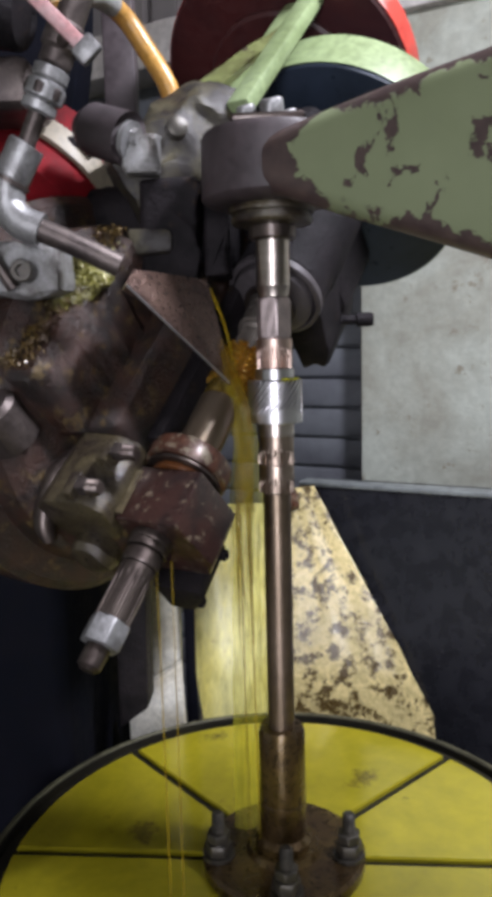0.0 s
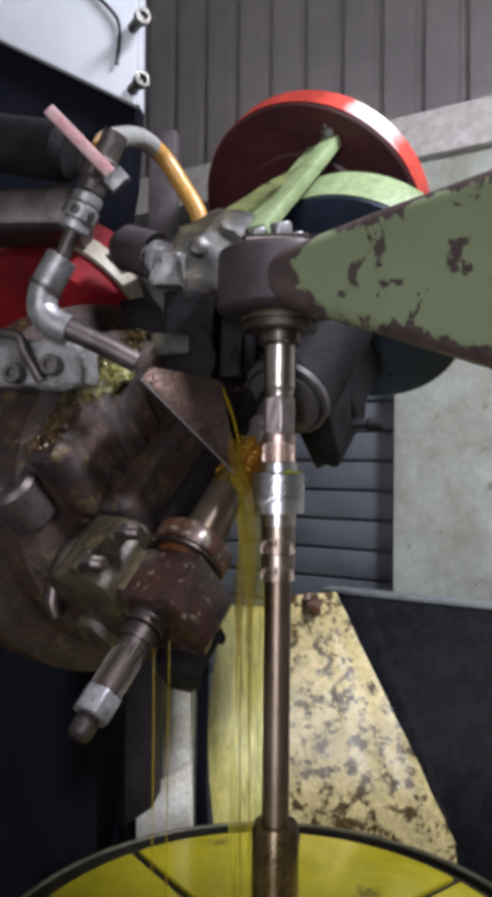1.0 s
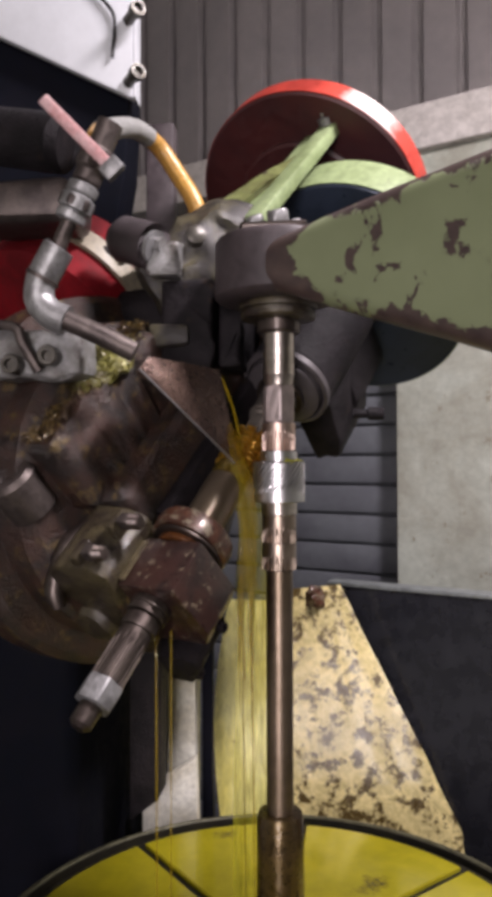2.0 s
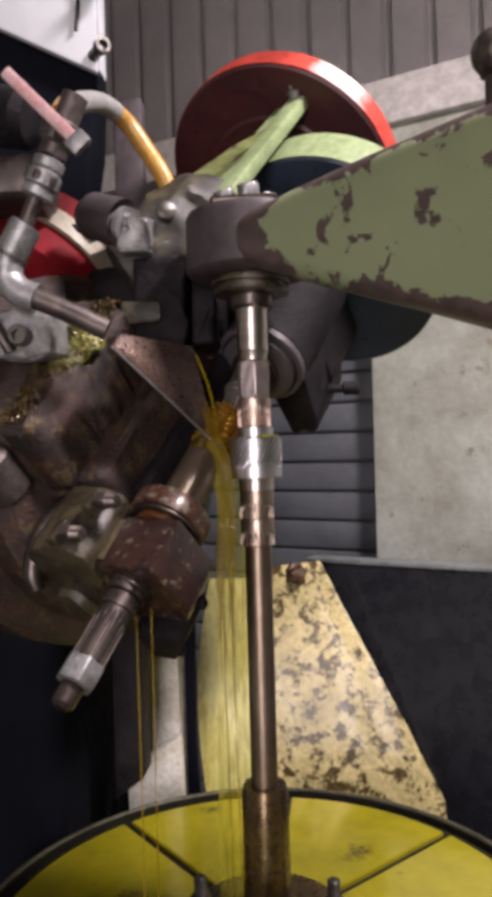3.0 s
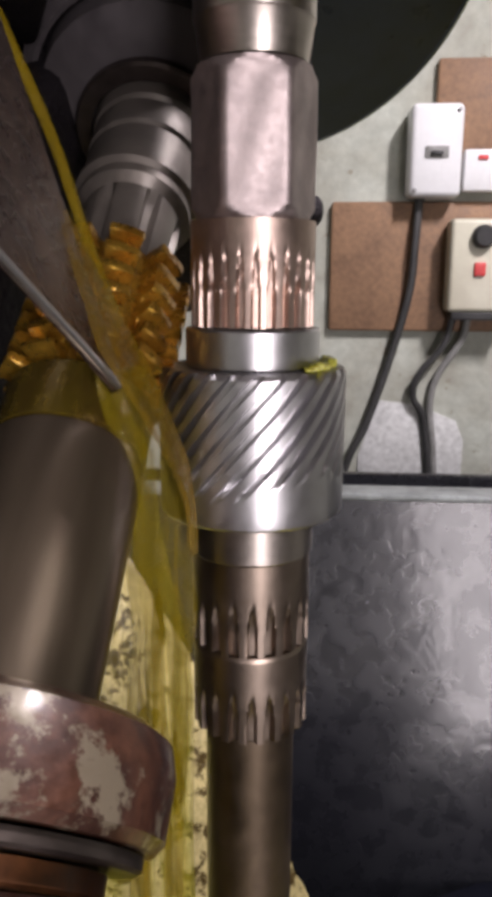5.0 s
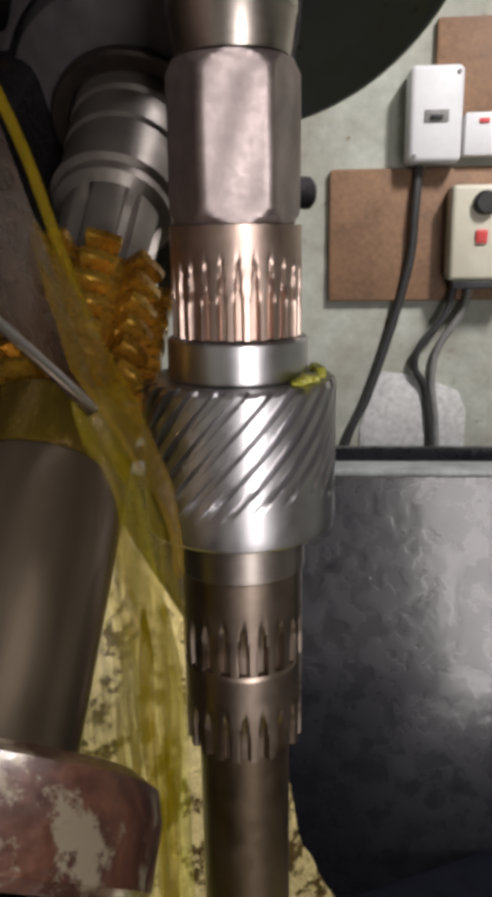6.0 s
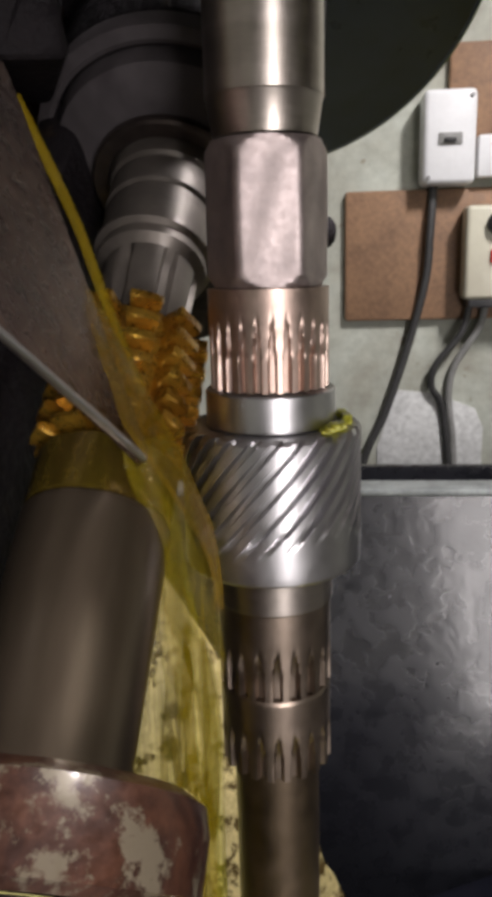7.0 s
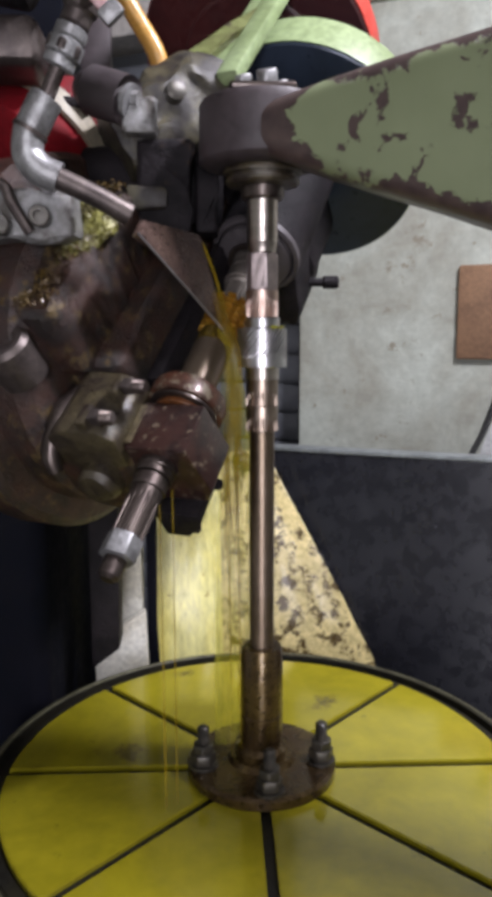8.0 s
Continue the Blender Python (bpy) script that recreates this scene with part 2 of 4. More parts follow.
swarf_yellow = two_tone("yellow_green_swarf", (0.20, 0.19, 0.045), (0.06, 0.045, 0.018), 40, (0.25, 0.5), 0.2, bumps=0.3, coat=0.4)


def worn_paint():
    """Green paint, flaked off in islands near the boss and along the edges."""
    m, t, p = nodes_of("flaking_green_paint")
    big = noise_node(t, 13, 9, 0.66, None, 0.4)
    fine = noise_node(t, 60, 6, 0.6)
    c = t.nodes.new("ShaderNodeAttribute")
    c.attribute_name = "wear"
    add = t.nodes.new("ShaderNodeMath")
    add.operation = "ADD"
    gain = t.nodes.new("ShaderNodeMath")
    gain.operation, gain.inputs[1].default_value, gain.inputs[2].default_value = "MULTIPLY_ADD", 1.7, -0.35
    t.links.new(big, gain.inputs[0])
    t.links.new(gain.outputs[0], add.inputs[0])
    t.links.new(c.outputs["Fac"], add.inputs[1])
    bare = ramp(t, add.outputs[0], (0.655, 0.0), (0.67, 1.0))
    paint = ramp(t, noise_node(t, 5, 5), (0.3, (0.165, 0.195, 0.105)), (0.7, (0.215, 0.25, 0.14)))
    iron = ramp(t, fine, (0.3, (0.045, 0.030, 0.030)), (0.7, (0.085, 0.058, 0.05)))
    t.links.new(mix(t, bare, paint, iron), p.inputs["Base Color"])
    t.links.new(ramp(t, fine, (0.3, 0.32), (0.7, 0.5)), p.inputs["Roughness"])
    inv = t.nodes.new("ShaderNodeInvert")
    t.links.new(bare, inv.inputs["Color"])
    bump(t, p, inv.outputs[0], 0.6, 0.0012)
    return m


arm_paint = worn_paint()


def white_fade():
    """White over red, thinning out with the wear value."""
    m, t, p = nodes_of("white_over_red")
    c = t.nodes.new("ShaderNodeAttribute")
    c.attribute_name = "wear"
    add = t.nodes.new("ShaderNodeMath")
    add.operation, add.inputs[2].default_value = "MULTIPLY_ADD", 0.0
    t.links.new(noise_node(t, 30, 6, 0.6), add.inputs[0])
    add.inputs[1].default_value = 0.7
    t.links.new(c.outputs["Fac"], add.inputs[2])
    t.links.new(ramp(t, add.outputs[0], (0.62, (0.62, 0.56, 0.53)), (1.15, (0.42, 0.045, 0.028))), p.inputs["Base Color"])
    p.inputs["Roughness"].default_value = 0.45
    return m


white_band = white_fade()


def oil(name, colour, rough=0.08, alpha=0.34):
    """Thin wet film with upright streaks: part of the light passes straight through."""
    m, t, p = nodes_of(name)
    n = noise_node(t, 60, 5, 0.6, (4, 4, 0.35), 0.8)
    t.links.new(ramp(t, n, (0.35, colour), (0.65, tuple(c * 0.45 for c in colour))), p.inputs["Base Color"])
    t.links.new(ramp(t, n, (0.35, alpha * 0.35), (0.65, alpha * 1.6)), p.inputs["Alpha"])
    p.inputs["Roughness"].default_value = rough
    bump(t, p, n, 0.4, 0.002)
    return m


oil_mat = oil("yellow_cutting_oil", (0.56, 0.38, 0.015))
oil_amber = oil("amber_cutting_oil", (0.62, 0.46, 0.02), 0.06, 0.20)
oil_veil = oil("yellow_green_oil_veil", (0.80, 0.74, 0.05), 0.12, 0.24)
oil_thick = oil("thick_amber_oil", (0.46, 0.27, 0.015), 0.04, 0.36)

# ---------------------------------------------------------------- mesh helpers


def part(name, bm, material, parent=None, label="", m=None, smooth=True, sharp=30):
    """Links a bmesh as one mesh object, under parent where one is given."""
    me = bpy.data.meshes.new(name)
    bmesh.ops.recalc_face_normals(bm, faces=bm.faces[:])
    if smooth:
        for f in bm.faces:
            f.smooth = True
        for e in bm.edges:
            if len(e.link_faces) == 2 and e.calc_face_angle(0) > radians(sharp):
                e.smooth = False
    bm.to_mesh(me)
    bm.free()
    me.materials.append(material)
    ob = new(name, me)
    if m is not None:
        ob.matrix_world = m
    if parent:
        ob.parent = parent
    if label:
        tagged(ob, label)
    return ob


def empty(name, label, category, m=None, group="", kind=""):
    ob = new(name)
    ob.empty_display_size = 0.05
    if m is not None:
        ob.matrix_world = m
    return tagged(ob, label, category, group, kind)


def lathe(profile, segs=64, shape=None, caps=True, twist=0.0):
    """Turned about z from (radius, height) pairs; shape(angle, height, radius) bends the radius."""
    bm = bmesh.new()
    rings = []
    for r, z in profile:
        ring = []
        for i in range(segs):
            a = 2 * math.pi * i / segs
            q = shape(a, z, r) if shape else r
            b = a + twist * (z - profile[0][1])
            ring.append(bm.verts.new((q * math.cos(b), q * math.sin(b), z)))
        rings.append(ring)
    for lo, hi in zip(rings, rings[1:]):
        for i in range(segs):
            j = (i + 1) % segs
            bm.faces.new((lo[i], lo[j], hi[j], hi[i]))
    if caps:
        bm.faces.new(rings[0][::-1])
        bm.faces.new(rings[-1])
    return bm


def ring_lathe(profile, segs=96):
    """A closed profile turned about z: no caps, first joined to last."""
    return lathe(profile + [profile[0]], segs, None, False)


def box(lo, hi, bevel=0.003, segs=2, bm=None):
    bm = bm or bmesh.new()
    r = bmesh.ops.create_cube(bm, size=1.0)
    for v in r["verts"]:
        v.co = Vector([lo[k] + (v.co[k] + 0.5) * (hi[k] - lo[k]) for k in range(3)])
    if bevel:
        es = {e for v in r["verts"] for e in v.link_edges}
        bmesh.ops.bevel(bm, geom=list(es), offset=bevel, segments=segs, affect="EDGES", profile=0.5)
    return bm


def prism(points, z0, z1, bevel=0.002):
    """A flat outline (x, y) raised from z0 to z1."""
    bm = bmesh.new()
    f = bm.faces.new([bm.verts.new((x, y, z0)) for x, y in points])
    r = bmesh.ops.extrude_face_region(bm, geom=[f])
    for g in r["geom"]:
        if isinstance(g, bmesh.types.BMVert):
            g.co.z = z1
    if bevel:
        bmesh.ops.bevel(bm, geom=bm.edges[:], offset=bevel, segments=2, affect="EDGES", profile=0.5)
    return bm


def spline_points(pts, n=8):
    """A smooth line through the points."""
    p = [Vector(q) for q in pts]
    p = [2 * p[0] - p[1]] + p + [2 * p[-1] - p[-2]]
    out = []
    for i in range(1, len(p) - 2):
        for k in range(n):
            u = k / n
            a, b, c, d = p[i - 1], p[i], p[i + 1], p[i + 2]
            out.append(0.5 * (2 * b + (c - a) * u + (2 * a - 5 * b + 4 * c - d) * u * u + (3 * b - a - 3 * c + d) * u ** 3))
    return out + [p[-2]]


def sweep(pts, radius, segs=16, bm=None):
    """A round tube along the points; radius is a number or a function of 0..1."""
    bm = bm or bmesh.new()
    pts = [Vector(p) for p in pts]
    rings, side = [], None
    for i, p in enumerate(pts):
        d = (pts[min(i + 1, len(pts) - 1)] - pts[max(i - 1, 0)]).normalized()
        if side is None:
            side = d.orthogonal().normalized()
        side = (side - d * side.dot(d)).normalized()
        up = d.cross(side)
        r = radius(i / (len(pts) - 1)) if callable(radius) else radius
        rings.append([bm.verts.new(p + r * (math.cos(a) * side + math.sin(a) * up)) for a in [2 * math.pi * k / segs for k in range(segs)]])
    for lo, hi in zip(rings, rings[1:]):
        for i in range(segs):
            j = (i + 1) % segs
            bm.faces.new((lo[i], lo[j], hi[j], hi[i]))
    bm.faces.new(rings[0][::-1])
    bm.faces.new(rings[-1])
    return bm


def sheet(grid, thick):
    """A bent sheet from rows of points, given a thickness."""
    bm = bmesh.new()
    vs = [[bm.verts.new(p) for p in row] for row in grid]
    for a, b in zip(vs, vs[1:]):
        for i in range(len(a) - 1):
            bm.faces.new((a[i], a[i + 1], b[i + 1], b[i]))
    bmesh.ops.recalc_face_normals(bm, faces=bm.faces[:])
    bmesh.ops.solidify(bm, geom=bm.faces[:], thickness=thick)
    return bm


def lump(bm, amount, scale, seed=0.0):
    for v in bm.verts:
        v.co += amount * noise.noise_vector(v.co * scale + Vector((seed, seed, 0)))
    return bm


def rough_box(lo, hi, bevel, cuts, *bumps):
    """A bevelled box cut into a fine net and roughened at several scales, each (amount, scale)."""
    bm = box(lo, hi, bevel, 3)
    longest = sorted(bm.edges, key=lambda e: e.calc_length())[-12:]
    bmesh.ops.subdivide_edges(bm, edges=longest, cuts=cuts, use_grid_fill=True)
    bmesh.ops.triangulate(bm, faces=[f for f in bm.faces if len(f.verts) > 4])
    for amount, scale in bumps:
        lump(bm, amount, scale)
    return bm


def hexagon(r, n=6, turn=0.0):
    return [(r * math.cos(2 * math.pi * i / n + turn), r * math.sin(2 * math.pi * i / n + turn)) for i in range(n)]


def band(a0, a1, r0, r1, z0, z1, n=40):
    """A piece of a rim between two angles."""
    bm = bmesh.new()
    rows = []
    for a in steps(radians(a0), radians(a1), n):
        rows.append([bm.verts.new((r * math.cos(a), r * math.sin(a), z)) for r, z in ((r0, z0), (r1, z0), (r1, z1), (r0, z1))])
    for p, q in zip(rows, rows[1:]):
        for i in range(4):
            j = (i + 1) % 4
            bm.faces.new((p[i], p[j], q[j], q[i]))
    bm.faces.new(rows[0][::-1])
    bm.faces.new(rows[-1])
    return bm


def smooth01(x):
    x = min(1.0, max(0.0, x))
    return x * x * (3 - 2 * x)


def steps(a, b, n):
    return [a + (b - a) * i / n for i in range(n + 1)]


# ---------------------------------------------------------------- room
WALL_TURN = -25.0
WALL = pose(0.767, 2.121, 0, 0, 0, WALL_TURN)     # x along the wall, y into it
EDGE = -0.503                                      # where the plaster ends and the shutter begins

part("floor", box((-3.2, -3.2, -0.12), (3.6, 3.6, 0), 0), concrete, smooth=False)
tagged(bpy.data.objects["floor"], "oily dark concrete workshop floor", "floor", kind="structure")
wall = part("wall_back", box((EDGE, 0, 0), (3.2, 0.2, 2.34), 0.004), plaster, m=WALL, smooth=False)
tagged(wall, "stained pale plaster wall beside the shutter", "wall", kind="structure")
beam = part("trim", box((-2.8, -0.03, 2.34), (3.2, 0.2, 2.48), 0.006), beam_mat, m=WALL, smooth=False)
tagged(beam, "dusty white concrete lintel under the sheeting", "lintel", kind="structure")


def corrugated():
    """Upright trapezoid ribs along x."""
    bm = bmesh.new()
    line, x = [], -2.8
    while x < 3.2:
        line += [(x, 0.0), (x + 0.10, 0.0), (x + 0.108, 0.028), (x + 0.132, 0.028)]
        x += 0.14
    lo = [bm.verts.new((x, y, 2.48)) for x, y in line]
    hi = [bm.verts.new((x, y, 4.2)) for x, y in line]
    for i in range(len(line) - 1):
        bm.faces.new((lo[i], lo[i + 1], hi[i + 1], hi[i]))
    bmesh.ops.solidify(bm, geom=bm.faces[:], thickness=0.002)
    return bm


tagged(part("wall_upper", corrugated(), sheet_mat, m=WALL @ pose(0, 0.05, 0), smooth=False), "grey corrugated metal sheeting above the lintel", "wall", kind="structure")
for name, lo, hi in (("wall_left", (-3.2, -3.2, 0), (-3.0, 3.6, 4.2)), ("wall_right", (3.4, -3.2, 0), (3.6, 3.6, 4.2)), ("wall_front", (-3.0, -3.2, 0), (-0.7, -3.0, 4.2)), ("wall_front", (0.3, -3.2, 0), (3.4, -3.0, 4.2)), ("wall_front", (-0.7, -3.2, 2.6), (0.3, -3.0, 4.2))):
    tagged(part(name, box(lo, hi, 0), plaster, smooth=False), "plain stained plaster workshop wall", "wall", kind="structure")
tagged(part("ceiling", box((-3.2, -3.2, 4.2), (3.6, 3.6, 4.3), 0), sheet_mat, smooth=False), "plain grey sheet workshop ceiling", "ceiling", kind="structure")

shutter = tagged(empty("roller_shutter", "closed dark grey roller shutter with horizontal slats", "shutter", WALL), kind="structure")
part("backing", box((-2.8, 0.13, 0), (EDGE, 0.16, 2.34), 0), shutter_mat, shutter)
slat = box((-2.8, 0.10, 0.004), (EDGE, 0.128, 0.096), 0.008, 2)
slat_ob = part("slat", slat, shutter_mat, shutter)
for i in range(1, 23):
    ob = new("slat", slat_ob.data)
    ob.matrix_world = pose(0, 0, 0.1 * i)
    ob.parent = shutter

# ---------------------------------------------------------------- switch boards on the wall
def on_wall(u, z, off=0.0):
    return WALL @ Vector((u, -off, z))


lower_board = tagged(part("switch_board", box((-0.008, -0.02, 1.289), (0.46, 0, 1.566), 0.008), wood_mat, m=WALL), "brown wooden switch board screwed to plaster", "switch board", "boards on the wall")
upper_board = tagged(part("switch_board", box((0.205, -0.02, 1.591), (0.52, 0, 1.851), 0.008), wood_mat, m=WALL), "small brown board behind the breaker box", "switch board", "boards on the wall")
breaker = empty("breaker_box", "white plastic breaker box with a grey window", "breaker box", WALL)
case = part("case", box((0.148, -0.075, 1.569), (0.255, 0, 1.753), 0.012, 3), plastic_white, breaker)
part("window", box((0.178, -0.078, 1.646), (0.226, -0.0755, 1.669), 0.0008), cable_grey, case, "recessed grey window")
part("lever", box((0.190, -0.084, 1.651), (0.214, -0.0783, 1.659), 0.001), black_plastic, case)
for u, z in ((0.160, 1.583), (0.243, 1.739)):
    part("screw", lathe([(0.004, 0), (0.004, 0.003), (0.0025, 0.004)], 12), zinc_mat, case, m=pose(u, -0.0755, z, 90))
small = empty("socket_box", "small white socket box with a red mark", "socket", WALL)
case = part("case", box((0.264, -0.05, 1.583), (0.36, -0.0205, 1.667), 0.006), plastic_white, small)
part("rocker", box((0.292, -0.054, 1.646), (0.312, -0.0505, 1.655), 0.001), red_plastic, case, "red rocker")
switch = empty("switch_box", "cream switch box with black knob and red rocker", "switch box", WALL)
case = part("case", box((0.24, -0.085, 1.334), (0.39, -0.0205, 1.526), 0.010, 3), plastic_cream, switch)
part("knob", lathe([(0.024, 0), (0.024, 0.012), (0.018, 0.02)], 24), black_plastic, case, m=pose(0.305, -0.0855, 1.489, 90))
part("rocker", box((0.290, -0.092, 1.409), (0.314, -0.0855, 1.437), 0.003), red_plastic, case, "red rocker switch")
part("base", box((0.25, -0.08, 1.317), (0.38, -0.0205, 1.334), 0.003), black_plastic, switch)


def cable(label, mat, pts, r):
    bm = sweep(spline_points([on_wall(u, z, o) for u, z, o in pts], 10), r, 10)
    return tagged(part("cable", bm, mat), label, "cable", "cables under the boards")


cable("black cable hanging slack from the breaker box", cable_mat, [(0.178, 1.578, 0.03), (0.172, 1.47, 0.04), (0.165, 1.37, 0.035), (0.13, 1.22, 0.02), (0.085, 1.08, 0.02), (0.03, 0.93, 0.02), (0.0, 0.6, 0.02)], 0.009)
cable("black cable looping down from the switch box", cable_mat, [(0.262, 1.326, 0.04), (0.245, 1.26, 0.04), (0.195, 1.19, 0.03), (0.188, 1.14, 0.02), (0.215, 1.09, 0.012), (0.235, 0.95, 0.012)], 0.008)
cable("grey cable beside the black loop", cable_grey, [(0.295, 1.326, 0.04), (0.285, 1.27, 0.03), (0.24, 1.19, 0.018), (0.228, 1.12, 0.012), (0.24, 1.02, 0.012), (0.25, 0.9, 0.012)], 0.008)
patch = prism([(0.07, 1.0), (0.115, 1.13), (0.20, 1.12), (0.29, 1.085), (0.31, 1.04), (0.31, 0.9), (0.07, 0.9)], 0, 0.004, 0.001)
tagged(part("trim", patch, patch_mat, m=WALL @ pose(0, -0.0005, 0, 90)), "whitewashed repair patch on plaster", "plaster patch", kind="structure")

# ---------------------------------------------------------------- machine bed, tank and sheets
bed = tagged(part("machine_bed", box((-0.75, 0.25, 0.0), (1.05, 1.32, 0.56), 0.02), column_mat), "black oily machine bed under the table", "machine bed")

tank = empty("coolant_tank", "glossy black oily steel tank with grey lip", "tank", WALL)
# in the wall's frame the tank's top edge lies 0.68 in front of the plaster
TOP = -0.68


def tank_face():
    rows = []
    for z, y in ((1.088, TOP), (1.04, TOP - 0.008), (0.98, TOP - 0.02), (0.82, TOP - 0.06), (0.56, TOP - 0.12), (0.02, TOP - 0.14)):
        rows.append([Vector((x, y + 0.016 * noise.noise(Vector((x * 2.2, z * 3, 1))), z)) for x in steps(-0.42, 1.7, 40)])
    return sheet(rows, 0.004)


part("front", tank_face(), tank_mat, tank)
part("lip", box((-0.42, TOP - 0.006, 1.0885), (1.7, TOP + 0.045, 1.0985), 0.002), lip_mat, tank, "worn grey folded lip")
part("back", box((-0.42, TOP + 0.30, 0.02), (1.7, TOP + 0.32, 1.05), 0.002), tank_mat, tank)


def splash_plate():
    """The leaning plate behind the table: narrow at its top, uneven along its edges."""
    rows = []
    for i in range(15):
        f = i / 14
        z = 1.105 - 0.66 * f
        y = 1.582 - 0.186 * f
        xl, xr = 0.02 - 0.01 * f, 0.127 + 0.335 * f
        row = []
        for k in range(13):
            g = k / 12
            wob = 0.006 * noise.noise(Vector((f * 9, g * 7, 3)))
            top = -0.012 * (1 - g) * (1 - f) if i == 0 else 0.0
            edge = 0.004 * noise.noise(Vector((f * 25, 5, 2))) if k == 12 else 0.0
            row.append(Vector((xl + (xr - xl) * g + edge, y + wob, z + top)))
        rows.append(row)
    return sheet(rows, 0.005)


tagged(part("splash_plate", splash_plate(), plate_mat), "cream steel splash plate spotted with oil and swarf", "splash plate")


def yellow_sheet():
    rows = []
    for i in range(16):
        f = i / 15
        z = 1.072 - 0.62 * f
        y = 1.574 - 0.174 * f
        xl = -0.115 - 0.03 * math.sin(math.pi * min(1, f * 1.25)) + 0.02 * f
        row = []
        for k in range(17):
            g = k / 16
            row.append(Vector((xl + (0.022 - xl) * g, y - 0.012 - 0.008 * math.sin(math.pi * g) * (0.4 + f) + 0.006 * noise.noise(Vector((f * 8, g * 5, 7))), z)))
        rows.append(row)
    return sheet(rows, 0.005)


tagged(part("splash_sheet", yellow_sheet(), plate_yellow), "curved sheet metal running with yellow cutting oil", "splash sheet")
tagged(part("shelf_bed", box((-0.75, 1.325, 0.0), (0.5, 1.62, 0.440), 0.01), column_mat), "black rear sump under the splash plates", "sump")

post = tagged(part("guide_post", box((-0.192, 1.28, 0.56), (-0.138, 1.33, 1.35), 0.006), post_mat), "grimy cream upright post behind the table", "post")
tagged(part("dark_strip", prism([(-0.130, 0.56), (-0.100, 0.56), (-0.112, 0.80), (-0.108, 1.2), (-0.130, 1.2)], 0, 0.02), column_mat, m=pose(0, 1.32, 0, 90)), "near-black strip beside the cream post", "steel strip")
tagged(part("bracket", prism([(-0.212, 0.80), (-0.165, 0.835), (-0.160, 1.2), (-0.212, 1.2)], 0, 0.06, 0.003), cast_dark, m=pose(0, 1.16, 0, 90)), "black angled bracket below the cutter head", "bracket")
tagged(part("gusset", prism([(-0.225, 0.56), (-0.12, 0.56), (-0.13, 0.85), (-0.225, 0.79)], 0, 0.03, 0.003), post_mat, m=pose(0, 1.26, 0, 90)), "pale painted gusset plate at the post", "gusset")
tagged(part("machine_column", lump(box((-0.95, 1.0, 0.56), (-0.265, 1.75, 1.45), 0.03, 3), 0.004, 6), column_mat), "machine column behind the head, shade in its near-black blue", "machine column")

# ---------------------------------------------------------------- rotary table
AXIS = (0.050, 0.802)
table = empty("rotary_table", "round machine table wet with yellow oil", "machine table", pose(*AXIS, -0.010))
part("drum", lathe([(0.30, 0.56), (0.30, 0.70), (0.368, 0.715), (0.368, 0.755), (0.30, 0.756)], 96), table_dark, table)
# raised near-black floor and liner: the slots' depth shade put into colour
part("slot_shade_base", lathe([(0.353, 0.757), (0.353, 0.7935)], 96), table_dark, table)
part("channel_shade_liner", ring_lathe([(0.3535, 0.757), (0.3598, 0.757), (0.3598, 0.8015), (0.3575, 0.8015)]), table_dark, table)
part("rim", ring_lathe([(0.360, 0.757), (0.369, 0.757), (0.369, 0.800), (0.367, 0.803), (0.362, 0.803), (0.360, 0.800)]), rim_light, table, "worn bright rim")


def sector(a0, a1, r0, r1, gap, z0, z1):
    """One plate of the table, with parallel gaps to its neighbours."""
    out = []
    for r, rev in ((r0, False), (r1, True)):
        d = math.asin(gap / 2 / r)
        n = 6 if not rev else 16
        arc = [(r * math.cos(a), r * math.sin(a)) for a in steps(a0 + d, a1 - d, n)]
        out += arc[::-1] if rev else arc
    bm = bmesh.new()
    f = bm.faces.new([bm.verts.new((x, y, z0)) for x, y in out])
    r = bmesh.ops.extrude_face_region(bm, geom=[f])
    top = [g for g in r["geom"] if isinstance(g, bmesh.types.BMVert)]
    for v in top:
        v.co.z = z1
    es = [e for e in bm.edges if e.verts[0].co.z > z1 - 1e-6 and e.verts[1].co.z > z1 - 1e-6]
    bmesh.ops.bevel(bm, geom=es, offset=0.0015, segments=2, affect="EDGES")
    return bm


for i in range(8):
    a = radians(-2 + 45 * i)
    part("sector_plate", sector(a, a + radians(45), 0.05, 0.336, 0.013, 0.794, 0.801), table_yellow, table)

chuck = empty("work_holder", "oily brown sleeve holder bolted to the table", "work holder", pose(*AXIS, -0.010))
part("flange", lathe([(0.098, 0.8015), (0.098, 0.812), (0.094, 0.816), (0.045, 0.816), (0.040, 0.822)], 64), sleeve_mat, chuck)
part("sleeve", lathe([(0.034, 0.8225), (0.034, 0.832), (0.028, 0.838), (0.028, 0.878), (0.0265, 0.880), (0.028, 0.882), (0.0275, 0.965), (0.0255, 0.972), (0.016, 0.972)], 64), sleeve_mat, chuck)
stud = empty("clamp_stud", "black oily clamping stud with two nuts", "stud", group="studs round the holder")
part("washer", lathe([(0.019, 0.0), (0.019, 0.004)], 24), stud_mat, stud)
part("nut", prism(hexagon(0.0165), 0.0045, 0.019, 0.0015), stud_mat, stud)
